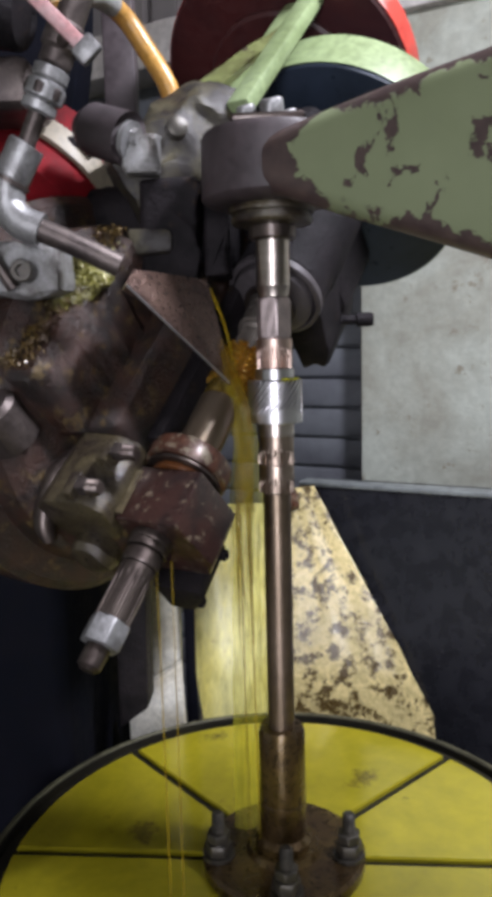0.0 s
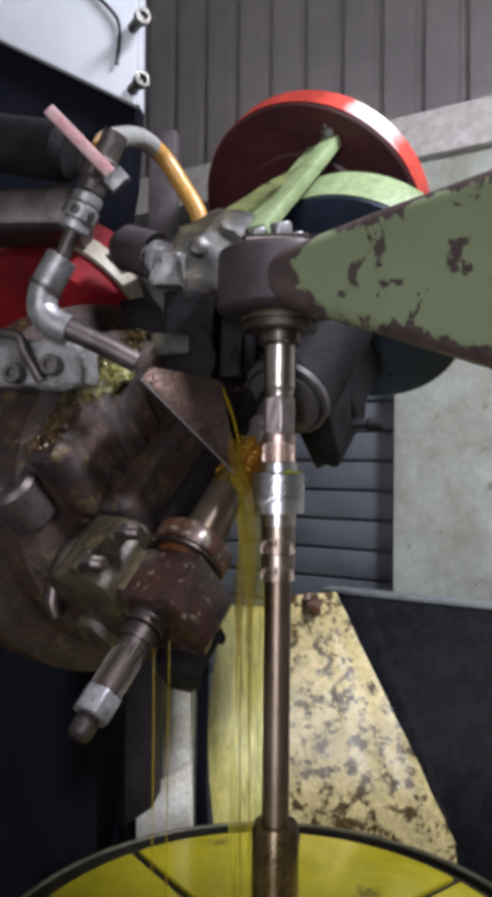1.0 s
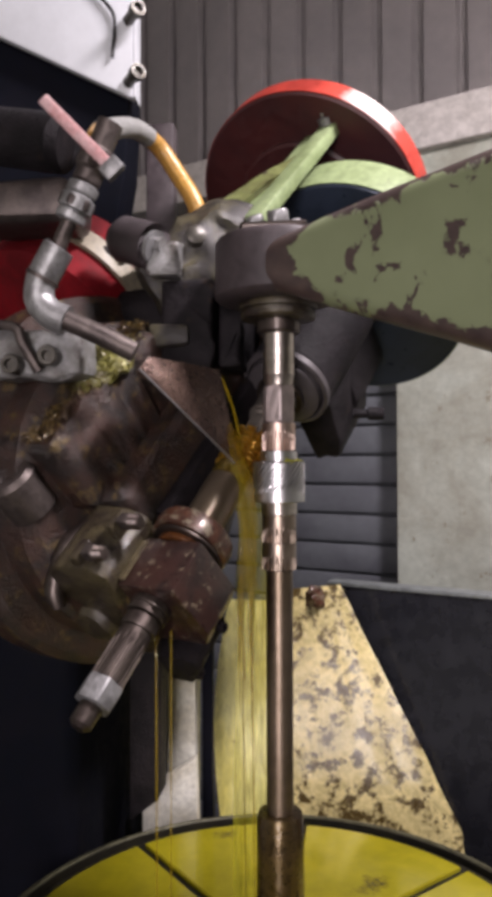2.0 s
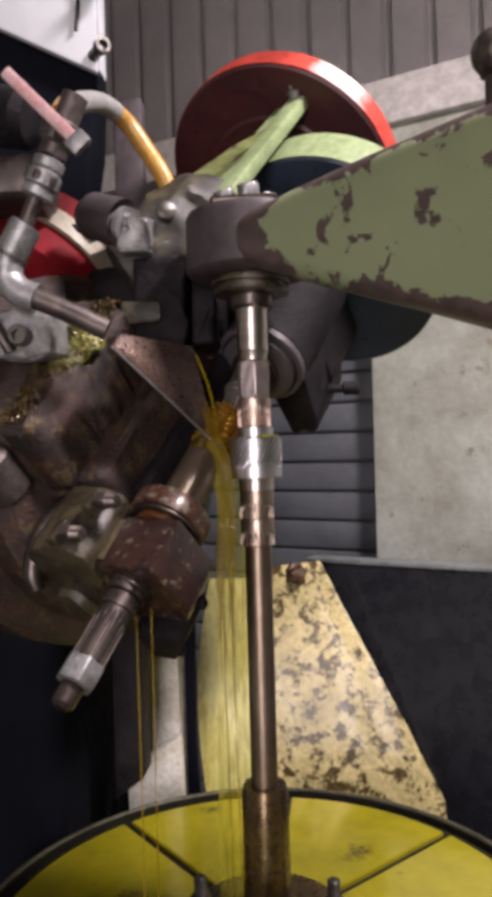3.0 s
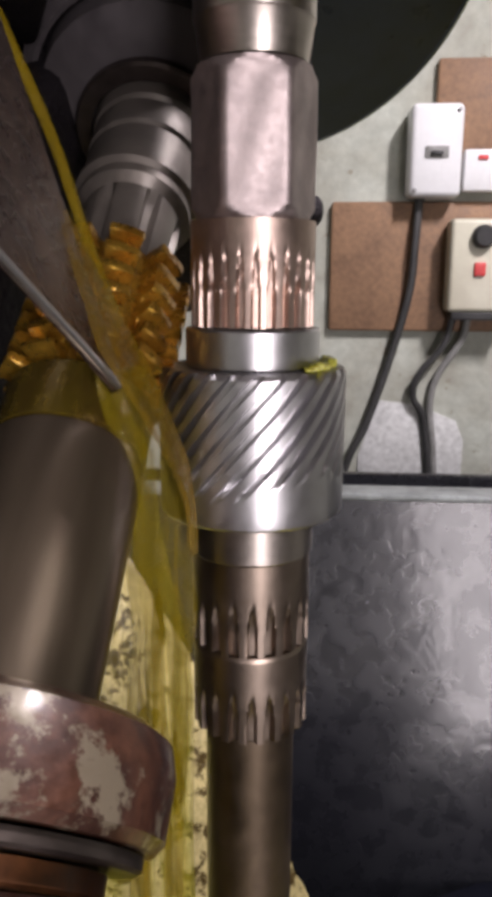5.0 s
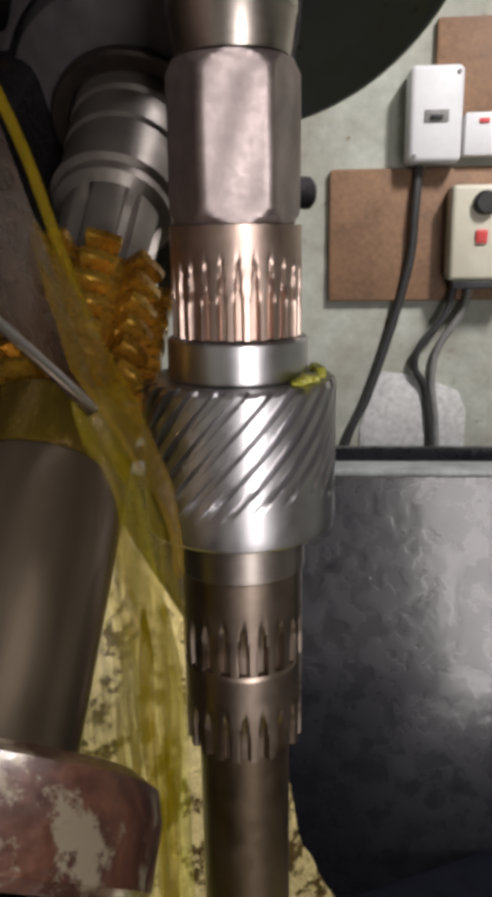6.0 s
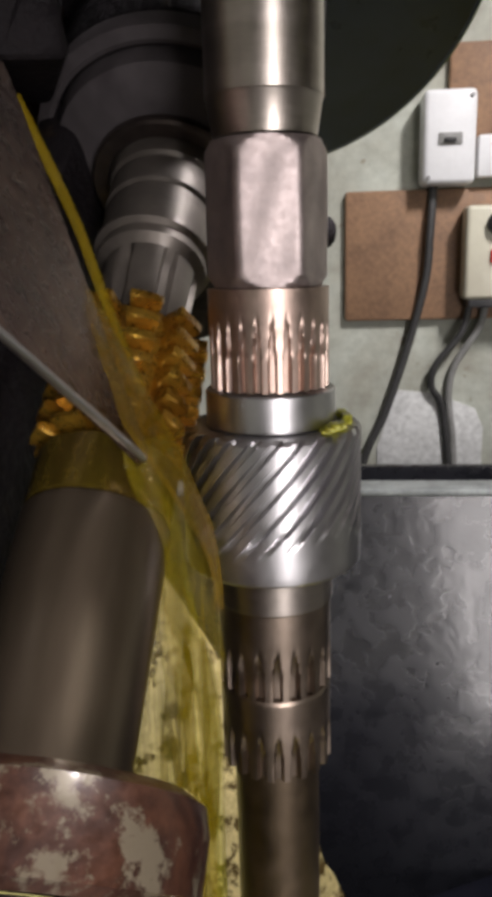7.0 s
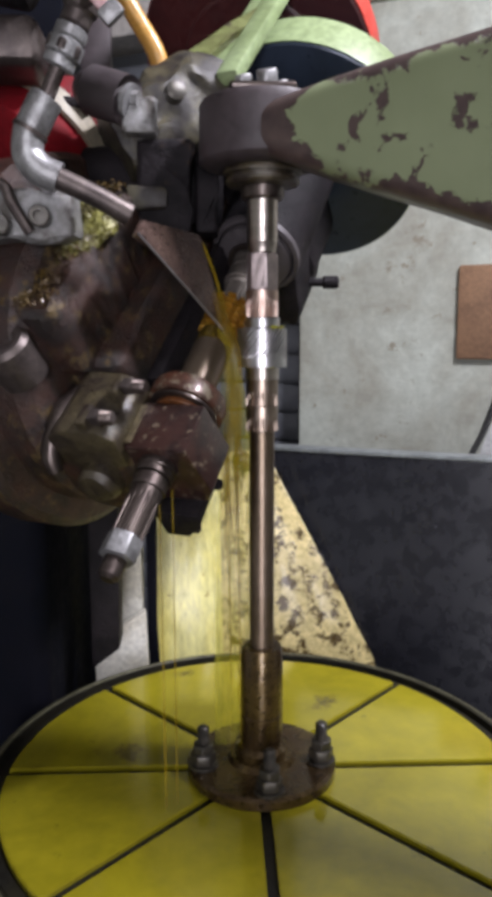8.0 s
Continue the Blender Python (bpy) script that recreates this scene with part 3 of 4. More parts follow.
part("nut", prism(hexagon(0.0145, turn=0.4), 0.0195, 0.031, 0.0015), stud_mat, stud)
part("thread", lathe([(0.0078 if k % 2 else 0.0068, 0.0315 + 0.001 * k) for k in range(22)] + [(0.005, 0.055)], 16), stud_mat, stud)
first = True
for a in (-12, -88, -168, 95):
    m = pose(AXIS[0] + 0.079 * math.cos(radians(a)), AXIS[1] + 0.079 * math.sin(radians(a)), 0.8065)
    if first:
        stud.matrix_world = m
        first = False
    else:
        copy_thing(stud, m)

# ---------------------------------------------------------------- the shaft that is being cut
shaft = empty("gear_shaft", "turned steel shaft with splines and half-cut helical gear", "gear shaft", pose(*AXIS, 0, 0, 0, -109))


def grooves(count, depth, full, fade, turn=0.0, width=0.5):
    """Axial grooves: full depth at height full, run out at height fade."""
    def f(a, z, r):
        k = smooth01((fade - z) / (fade - full))
        c = 0.5 + 0.5 * math.cos(count * a + turn)
        cut = smooth01((c - (1 - width * k)) / 0.28) if k > 0 else 0.0
        return r - depth * k * cut
    return f


part("journal", lathe([(0.0145, 1.4608), (0.0163, 1.4612), (0.0180, 1.4722), (0.0184, 1.4728), (0.0184, 1.5215)], 72), steel, shaft)


def hex_body():
    apo, lim = 0.0172, 0.0193
    z0, z1 = 1.4163, 1.4603

    def f(a, z, r):
        b = (a + math.pi / 6) % (math.pi / 3) - math.pi / 6
        end = min(z - z0, z1 - z)
        top = lim - max(0.0, 0.0035 - end) * 0.55
        return min(apo / math.cos(b), top) + 0.00012 * math.sin(z * 2600 + 9 * a)
    return lathe([(1, z0 + d) for d in (0, 0.0007, 0.0015, 0.0025, 0.0035)] + [(1, z) for z in steps(z0 + 0.006, z1 - 0.006, 14)] + [(1, z1 - d) for d in (0.0035, 0.0025, 0.0015, 0.0007, 0)], 144, f)


part("hexagon", hex_body(), steel_hex, shaft, "milled dull hexagon")
part("spline", lathe([(0.0197, z) for z in steps(1.3840, 1.4160, 22)], 312, grooves(26, 0.0021, 1.392, 1.413, 0, 0.60)), steel_pink, shaft, "coppery fresh-cut spline")
part("collar", lathe([(0.0212, 1.3712), (0.0217, 1.3718), (0.0217, 1.3828), (0.0212, 1.3834)], 72), steel_bright, shaft)
TWIST = 30.0


def gear_shape(a, z, r):
    k = smooth01((z - 1.3345 - 0.0035 * math.sin(3.0 * a + 1.0)) / 0.010)
    c = 0.5 + 0.5 * math.cos(27 * a)
    return r - 0.0030 * k * smooth01((c - 0.70 + 0.20 * k) / 0.22)


part("gear", lathe([(0.0296, 1.3235), (0.0304, 1.3243)] + [(0.0305, z) for z in steps(1.326, 1.3695, 34)] + [(0.0296, 1.371)], 486, gear_shape, True, TWIST), steel_bright, shaft, "half-cut helical gear teeth")
part("lower_collar", lathe([(0.0206, 1.3090), (0.0209, 1.3094), (0.0209, 1.3230), (0.0206, 1.3234)], 72), steel, shaft)
part("spline", lathe([(0.0201, z) for z in steps(1.2768, 1.3086, 22)], 240, grooves(20, 0.0022, 1.283, 1.2995, 0.4, 0.6)), steel_spline, shaft)
part("spline", lathe([(0.0165, 1.2436)] + [(0.0200, z) for z in steps(1.2450, 1.2758, 22)] + [(0.0196, 1.2765)], 240, grooves(20, 0.0024, 1.251, 1.267, 0.4, 0.6)), steel_spline, shaft)
part("rod", lathe([(0.0158, 0.9625)] + [(0.0158, z) for z in steps(0.97, 1.2435, 6)], 64), steel_rod, shaft)
burr_mat = two_tone("wet_yellow_burr", (0.62, 0.62, 0.03), (0.5, 0.48, 0.02), 60, (0.2, 0.4), bumps=0.1)
for a, n in ((40, 5), (76, 7)):
    bm = bmesh.new()
    for k in range(n):
        b = radians(a + 5 * k)
        c = Vector((0.0255 * math.cos(b), 0.0255 * math.sin(b), 1.3713))
        box((c.x - 0.003, c.y - 0.0016, c.z), (c.x + 0.003, c.y + 0.0016, c.z + 0.0012 + 0.0006 * (k % 3)), 0.0004, 1, bm)
    part("burr", bm, burr_mat, shaft, "bright yellow-green oily burr")

# ---------------------------------------------------------------- the arm that holds the shaft's top
arm = empty("overarm", "flaking green cast arm holding the shaft's top", "machine arm", pose(*AXIS, 0))
part("bearing_ring", lathe([(0.0186, 1.5218), (0.0238, 1.5221), (0.0258, 1.5242), (0.0258, 1.5365)], 64), steel_dark, arm)
part("bearing_flange", lathe([(0.036, 1.537), (0.0425, 1.5385), (0.0445, 1.541), (0.0445, 1.545), (0.0405, 1.5465), (0.0405, 1.549), (0.046, 1.550), (0.047, 1.553), (0.046, 1.557)], 72), clamp_mat, arm)


def boss():
    prof = [(0.060, 1.5575), (0.070, 1.560)] + [(0.0745, z) for z in steps(1.564, 1.626, 10)] + [(0.0725, 1.630), (0.060, 1.6312)]
    return lump(lathe(prof, 72), 0.0012, 14)


part("boss", boss(), arm_dark, arm)


ARM_TURN = -33.0


def arm_top(x):
    return 1.610 + 0.19 * x - 0.17 * x * x if x < 0.4 else 1.6588 + 0.05 * (x - 0.4)


def arm_low(x):
    return 1.572 - 0.375 * min(x, 0.6)


def arm_body():
    """A tapered box casting from the boss outwards, rounded, with a wear value on its corners."""
    bm = bmesh.new()
    rows = []
    n = 44
    for i in range(n + 1):
        f = i / n
        x = 0.012 + 1.1 * f
        top = arm_top(x)
        low = arm_low(x)
        front = -0.066 - 0.01 * x
        back = 0.055 + 0.02 * x
        r = 0.020
        ring = []
        for cx, cz, a0 in ((back - r, low + r, -90), (back - r, top - r, 0), (front + r, top - r, 90), (front + r, low + r, 180)):
            for k in range(6):
                a = radians(a0 + 18 * k)
                ring.append((x, cx + r * math.cos(a), cz + r * math.sin(a)))
            if (cx, a0) == (front + r, 90):
                for k in range(1, 12):
                    g = k / 12
                    ring.append((x, front, top - r + (low - top + 2 * r) * g))
        rows.append([bm.verts.new(p) for p in ring])
    for a, b in zip(rows, rows[1:]):
        m = len(a)
        for i in range(m):
            j = (i + 1) % m
            bm.faces.new((a[i], a[j], b[j], b[i]))
    bm.faces.new(rows[0][::-1])
    bm.faces.new(rows[-1])
    return lump(bm, 0.0012, 12)


body = part("beam", arm_body(), arm_paint, arm, "flaking light green paint over dark iron", m=pose(0, 0, 0, 0, 0, ARM_TURN))
wear = body.data.attributes.new("wear", "FLOAT", "POINT")
for v in body.data.vertices:
    x, y, z = v.co
    low = arm_low(x)
    top = arm_top(x)
    w = 0.34 * (1 - smooth01((x - 0.062 - 0.25 * max(0.0, 0.06 - (z - low))) / 0.030))
    w += 0.27 * (1 - smooth01((z - low - 0.002) / 0.032))
    w += 0.22 * (1 - smooth01((top - z - 0.002) / 0.022))
    w += 0.09 * smooth01((x - 0.17) / 0.08) - 0.05
    wear.data[v.index].value = w
cap = empty("grease_cap", "shiny oily bolts on top of the boss", "bolt cluster", pose(0.045, 0.775, 1.6315))
part("plate", lump(box((-0.035, -0.02, 0), (0.04, 0.03, 0.010), 0.004), 0.006, 45), steel_dark, cap)
for x, y, s in ((-0.018, 0.0, 1.0), (0.008, -0.004, 1.2), (0.026, 0.012, 0.9)):
    part("bolt", lump(prism(hexagon(0.011 * s), 0.0085, 0.022 * s, 0.0025), 0.003, 60), zinc_mat, cap, m=pose(x, y, 0, 6 * s, -7, 20 * s))
ball = empty("ball_handle", "grey ball knob on a short steel rod", "knob", pose(0.292, 0.62, 1.655))
part("rod", lathe([(0.010, -0.02), (0.010, 0.035), (0.014, 0.037)], 20), steel_dark, ball)
sph = bmesh.new()
bmesh.ops.create_uvsphere(sph, u_segments=28, v_segments=18, radius=0.022, matrix=pose(0, 0, 0.057))
part("ball", sph, steel_dark, ball)

# ---------------------------------------------------------------- cutter head, built along the cutter's own axis
A_DIR = Vector((0.5027, 0.9167, 1.0)).normalized()
A_X = Vector((A_DIR.y, -A_DIR.x, 0)).normalized()
A_Y = A_DIR.cross(A_X)
HEAD = Matrix(((A_X.x, A_Y.x, A_DIR.x, -0.1144), (A_X.y, A_Y.y, A_DIR.y, 0.6098), (A_X.z, A_Y.z, A_DIR.z, 1.14), (0, 0, 0, 1)))

arbor = empty("cutter_arbor", "oily steel arbor carrying a gold gear hob", "cutter arbor", HEAD)
part("end_stub", lathe([(0.007, -0.024), (0.0115, -0.020), (0.012, -0.0005)], 32), steel_dark, arbor)
part("nut", prism(hexagon(0.0205, turn=0.35), 0.0, 0.026, 0.002), zinc_mat, arbor, "bright hexagon nut")
part("splined_end", lathe([(0.0172, z) for z in steps(0.0265, 0.084, 18)], 160, lambda a, z, r: r - 0.0016 * smooth01((0.5 + 0.5 * math.cos(16 * a) - 0.4) / 0.3) * smooth01((0.080 - z) / 0.02)), steel_dark, arbor)
part("lock_ring", lathe([(0.0185, 0.0845), (0.0195, 0.086), (0.0195, 0.0985), (0.017, 0.0995), (0.017, 0.101)], 64), steel_dark, arbor)
part("bearing_ring", lathe([(0.0205, 0.1015), (0.0215, 0.1025), (0.0215, 0.109), (0.0205, 0.1095)], 64), steel_dark, arbor)
part("bearing_ring", lathe([(0.0215, 0.110), (0.0222, 0.111), (0.0222, 0.1178)], 64), steel_dark, arbor)
part("spacer", lathe([(0.0235, 0.2226), (0.0235, 0.2960), (0.0226, 0.2966), (0.0226, 0.2972)], 72), spacer_mat, arbor)
part("spacer", lathe([(0.0226, 0.2974), (0.0233, 0.2978), (0.0233, 0.3165), (0.0215, 0.3185)], 72), spacer_oily, arbor, "short spacer running with yellow oil")


def hob_shape(a, z, r):
    turns = (z / 0.0086 + a / (2 * math.pi)) % 1.0
    tooth = smooth01((0.5 + 0.5 * math.cos(2 * math.pi * turns) - 0.2) / 0.45)
    flute = (a * 9 / (2 * math.pi)) % 1.0
    gash = smooth01((flute - 0.62) / 0.08) * (1 - smooth01((flute - 0.94) / 0.06))
    return r - 0.0062 * (1 - tooth) * (1 - gash) - 0.0085 * gash


part("hob", lathe([(0.020, 0.319)] + [(0.0268, z) for z in steps(0.3205, 0.3725, 72)] + [(0.020, 0.3745)], 270, hob_shape), hob_mat, arbor, "gold oily hob teeth")
part("nose", lathe([(0.0165, 0.375), (0.0172, 0.377), (0.0182, 0.397), (0.0182, 0.404), (0.0215, 0.407), (0.0215, 0.411), (0.0238, 0.4125), (0.0238, 0.4145), (0.0228, 0.4155), (0.0228, 0.432), (0.0220, 0.4328), (0.0220, 0.434), (0.0236, 0.435), (0.0236, 0.4475), (0.0228, 0.4485), (0.0245, 0.45), (0.0255, 0.4595)], 72, lambda a, z, r: r - (0.003 * smooth01((math.cos(7 * a) - 0.55) / 0.2) if z < 0.40 else 0.0)), spindle_mat, arbor)

block = empty("arbor_support", "worn maroon bearing block with a rusty flange", "bearing block", HEAD)


def support_block():
    pts = [(-0.034, -0.029), (0.043, -0.028), (0.049, 0.044), (0.036, 0.064), (-0.034, 0.064)]
    return lump(prism(pts, 0.1185, 0.1845, 0.003), 0.0008, 30)


part("body", support_block(), block_mat, block)
part("packing_ring", ring_lathe([(0.0245, 0.185), (0.0325, 0.185), (0.0335, 0.186), (0.0335, 0.1905), (0.0245, 0.1908)], 72), rust_orange, block, "orange rust-stained packing ring")
part("steel_ring", ring_lathe([(0.0245, 0.1912), (0.0400, 0.1912), (0.0410, 0.192), (0.0410, 0.1948), (0.0245, 0.1951)], 72), steel_dark, block)
part("flange", lump(ring_lathe([(0.0242, 0.1955), (0.0435, 0.1955), (0.0455, 0.198), (0.0458, 0.212), (0.0440, 0.2185), (0.0385, 0.2215), (0.0242, 0.2222)], 80), 0.0005, 40), rust_ring, block, "rusty cream flange")
part("foot", lump(prism([(-0.03, 0.0645), (0.030, 0.0645), (0.028, 0.082), (0.002, 0.114), (-0.03, 0.114)], 0.098, 0.165, 0.004), 0.001, 25), cast_dark, block)
for x, y, s in ((0.006, 0.103, 0.106), (0.029, 0.074, 0.150)):
    part("cap_bolt", lathe([(0.0065, 0), (0.0065, 0.008), (0.005, 0.0095), (0.003, 0.0095), (0.003, 0.006)], 20), cast_dark, block, m=pose(x, y, s, 0, 90, 0))
part("clamp_disc", lump(lathe([(0.050, 0.116), (0.066, 0.120), (0.071, 0.128), (0.071, 0.158), (0.062, 0.162)], 56), 0.003, 20), cast_red, block, m=pose(-0.085, 0.040, 0))
clamp = part("clamp_plate", lump(prism([(-0.125, -0.044), (-0.105, -0.058), (-0.056, -0.058), (-0.0360, -0.042), (-0.0360, 0.0), (-0.10, 0.02), (-0.125, 0.0)], 0.112, 0.205, 0.006), 0.003, 24), clamp_mat, block, "worn olive clamp plate")
part("paint_strip", lump(box((-0.0345, -0.0315, 0.124), (-0.0260, -0.0285, 0.178), 0.0012), 0.002, 60), strip_mat, clamp, "olive-cream paint strip")
part("clamp_arm", lump(sweep(spline_points([(-0.128, 0.002, 0.098), (-0.134, -0.022, 0.118), (-0.122, -0.040, 0.158), (-0.104, -0.048, 0.198)], 6), lambda f: 0.008 + 0.006 * math.sin(math.pi * f), 20), 0.004, 30), steel_dark, block, "wet shiny clamp arm")
part("clamp_lobe", lump(lathe([(0.010, 0.088), (0.022, 0.091), (0.027, 0.10), (0.026, 0.117)], 32), 0.006, 34), clamp_mat, block, m=pose(-0.080, 0.020, 0))
for x, y, q in ((-0.022, -0.068, 0.172), (-0.046, -0.064, 0.130)):
    part("square_bolt", box((-0.0068, -0.0068, -0.016), (0.0068, 0.0068, -0.003), 0.0012), pipe_mat, clamp, m=pose(x, y, q, 0, 90, 0))
    part("bolt_collar", lathe([(0.0072, -0.0028)] + [(0.0082 if k % 2 else 0.0074, -0.002 + 0.001 * k) for k in range(13)] + [(0.006, 0.0125)], 24), steel_dark, clamp, m=pose(x, y, q, 0, 90, 0))
    part("bolt_lug", lump(box((x - 0.030, y - 0.006, q - 0.014), (x - 0.0165, y + 0.016, q + 0.014), 0.003), 0.0015, 40), clamp_mat, clamp)

head = empty("swivel_casting", "oily red-brown swivelling cutter head casting", "cutter head", HEAD)
part("slide_arm", rough_box((-0.200, -0.066, 0.205), (-0.066, 0.055, 0.66), 0.016, 24, (0.006, 14), (0.003, 60)), cast_red, head)
part("front_casting", rough_box((-0.27, -0.158, 0.195), (-0.098, -0.05, 0.42), 0.018, 40, (0.006, 9), (0.0045, 45), (0.004, 120)), cast_red, head)
cap_part = part("bearing_cap", lathe([(0.029, -0.01), (0.029, 0.036), (0.024, 0.042), (0.016, 0.042), (0.014, 0.034)], 36), pipe_mat, head, "dull round bearing cap", m=pose(-0.155, -0.10, 0.165, 90))
part("rail", lump(box((-0.0555, -0.025, 0.225), (-0.034, 0.045, 0.50), 0.006), 0.0015, 14), cast_dark, head)


def swivel():
    """A thick round plate, its axis along the head's x."""
    prof = [(0.17, 0.0), (0.19, -0.004), (0.205, -0.018), (0.208, -0.05), (0.235, -0.056), (0.245, -0.066), (0.245, -0.12), (0.20, -0.16)]
    bm = lathe([(r, z) for r, z in prof[::-1]], 96)
    bmesh.ops.transform(bm, matrix=pose(0, 0, 0, 0, 90, 0), verts=bm.verts[:])
    return lump(bm, 0.003, 11)


part("swivel_plate", swivel(), cast_red, head, m=pose(-0.135, 0.01, 0.315))
# front rings lighter than the housing's side: their lighting is put into the colour
part("spindle_ring", ring_lathe([(0.0260, 0.4600), (0.040, 0.4615), (0.050, 0.4675), (0.052, 0.4815), (0.0260, 0.4830)], 72), spindle_dark, head)
part("spindle_housing", lathe([(0.056, 0.4845), (0.059, 0.488), (0.060, 0.494), (0.060, 0.53), (0.062, 0.535), (0.062, 0.70), (0.06, 0.71)], 80), cast_dark, head)
part("spindle_face", ring_lathe([(0.0535, 0.4735), (0.0555, 0.4730), (0.0600, 0.4750), (0.0605, 0.4835), (0.0535, 0.4838)], 80), spindle_dark, head)
part("seal_ring", ring_lathe([(0.0262, 0.4552), (0.032, 0.4552), (0.033, 0.4565), (0.033, 0.4597), (0.0262, 0.4597)], 72), steel_dark, head)
part("gear_case", lump(box((-0.20, -0.125, 0.565), (0.034, 0.125, 0.705), 0.022, 3), 0.003, 14), cast_dark, head)
part("drop_lug", lump(prism([(-0.03, 0.02), (0.026, 0.01), (0.034, 0.06), (0.024, 0.120), (0.012, 0.160), (-0.004, 0.150), (-0.03, 0.165)], 0.505, 0.63, 0.008), 0.005, 34), cast_dark, head)
part("stop_pin", lathe([(0.0065, -0.03), (0.0065, 0.012), (0.0098, 0.013), (0.0098, 0.034), (0.008, 0.036)], 20), cast_dark, head, m=HEAD.inverted() @ Matrix.Translation((0.152, 1.035, 1.442)) @ pose(0, 0, 0, 0, 90, 0))

# flywheels


fly = empty("flywheel", "green-rimmed flywheel behind the arm, shade in its dark face", "flywheel", HEAD, "flywheels")
M1 = pose(-0.015, 0.027, 0)
part("web", lathe([(0.166, 0.7405), (0.180, 0.7400), (0.1825, 0.742), (0.1825, 0.812), (0.05, 0.814)], 96), disc_dark, fly, m=M1)
part("rim", ring_lathe([(0.1828, 0.745), (0.1845, 0.744), (0.1850, 0.746), (0.1850, 0.812), (0.1845, 0.814), (0.1828, 0.813)], 128), green_mat, fly, "light green painted rim", m=M1)
part("hub", lathe([(0.045, 0.712), (0.045, 0.7395), (0.03, 0.740)], 48), disc_dark, fly, m=M1)
fly2 = empty("flywheel", "large red flywheel with a white rim patch", "flywheel", HEAD, "flywheels")
M2 = pose(-0.109, -0.065, 0)
part("web", lathe([(0.180, 0.8785), (0.190, 0.878), (0.1935, 0.881), (0.1935, 0.924), (0.18, 0.926)], 96), red_face_shade, fly2, m=M2)
part("inner_ring", ring_lathe([(0.06, 0.868), (0.115, 0.868), (0.120, 0.872), (0.120, 0.878), (0.06, 0.878)], 80), red_face_shade, fly2, m=M2)
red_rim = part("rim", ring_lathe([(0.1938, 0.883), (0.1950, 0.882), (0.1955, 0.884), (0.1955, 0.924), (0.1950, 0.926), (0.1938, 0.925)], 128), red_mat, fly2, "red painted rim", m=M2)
patch_ob = part("white_patch", band(-62, -14, 0.1940, 0.1959, 0.8828, 0.9252, 72), white_band, red_rim, "white thinning out at both ends", smooth=False)
fade = patch_ob.data.attributes.new("wear", "FLOAT", "POINT")
for v in patch_ob.data.vertices:
    fade.data[v.index].value = abs(math.degrees(math.atan2(v.co.y, v.co.x)) + 38) / 24
tagged(part("drive_housing", lump(lathe([(0.05, 0.71), (0.05, 0.865), (0.055, 0.867)], 48), 0.001, 10), cast_dark, m=HEAD @ M2), "dark shaft housing between head and red flywheel", "shaft housing")

# green guard bar and strap
guard = empty("belt_guard", "oily green guard strap with a raised bar", "guard", HEAD)
bar = part("bar", box((-0.038, -0.192, 0.60), (-0.008, -0.172, 0.92), 0.004), green_mat, guard)
part("face_strip", lump(box((-0.066, -0.184, 0.60), (-0.0365, -0.173, 0.915), 0.003), 0.001, 12), green_mat, guard, "green face strip beside the bar")


def strap():
    """The oily olive arm that leaves the bar and runs down to the clamp."""
    rows = []
    for p in spline_points([(0.085, 1.03, 1.845), (0.045, 0.995, 1.806), (-0.02, 0.955, 1.752), (-0.072, 0.93, 1.703), (-0.110, 0.908, 1.662)], 6):
        w = 0.55 + 0.9 * smooth01((1.80 - p.z) / 0.15)
        rows.append([p + Vector((0.012, -0.030, -0.034)) * w * g for g in (0.0, 0.25, 0.5, 0.75, 1.0)])
    return lump(sheet(rows, 0.02), 0.003, 16)


part("strap", strap(), green_worn, guard, "oil-stained olive strap", m=HEAD.inverted())
for s in (0.885, 0.91):
    part("bolt", lathe([(0.012, 0), (0.012, 0.012), (0.007, 0.013), (0.007, 0.02)], 16), zinc_mat, bar, m=pose(-0.026, -0.1905, s, 90))

# ---------------------------------------------------------------- coolant pipe, valve, hose
pipe = empty("coolant_pipe", "galvanised coolant pipe with elbow and lever valve", "pipe", pose(0, 0, 0))
part("outlet_pipe", sweep(spline_points([(-0.178, 0.698, 1.527), (-0.14, 0.704, 1.510), (-0.100, 0.712, 1.490)], 6), 0.0115, 20), pipe_mat, pipe)
part("elbow", sweep(spline_points([(-0.172, 0.699, 1.524), (-0.190, 0.698, 1.532), (-0.202, 0.698, 1.547), (-0.201, 0.698, 1.566), (-0.197, 0.699, 1.578)], 8), 0.0165, 24), zinc_mat, pipe, "dull white elbow")
part("socket", sweep([(-0.199, 0.699, 1.572), (-0.198, 0.699, 1.5735), (-0.182, 0.700, 1.603), (-0.181, 0.700, 1.6045)], lambda f: 0.0175 if 0.1 < f < 0.9 else 0.016, 28), zinc_mat, pipe)
part("bead", sweep([(-0.2005, 0.699, 1.569), (-0.1985, 0.699, 1.5725)], 0.0192, 28), pipe_mat, pipe)
part("nipple", sweep([(-0.183, 0.700, 1.602), (-0.169, 0.700, 1.634)], 0.0085, 20), pipe_mat, pipe)
UP = Matrix.Translation((-0.170, 0.700, 1.632)) @ Vector((0.030, 0.0, 0.068)).to_track_quat("Z", "Y").to_matrix().to_4x4()
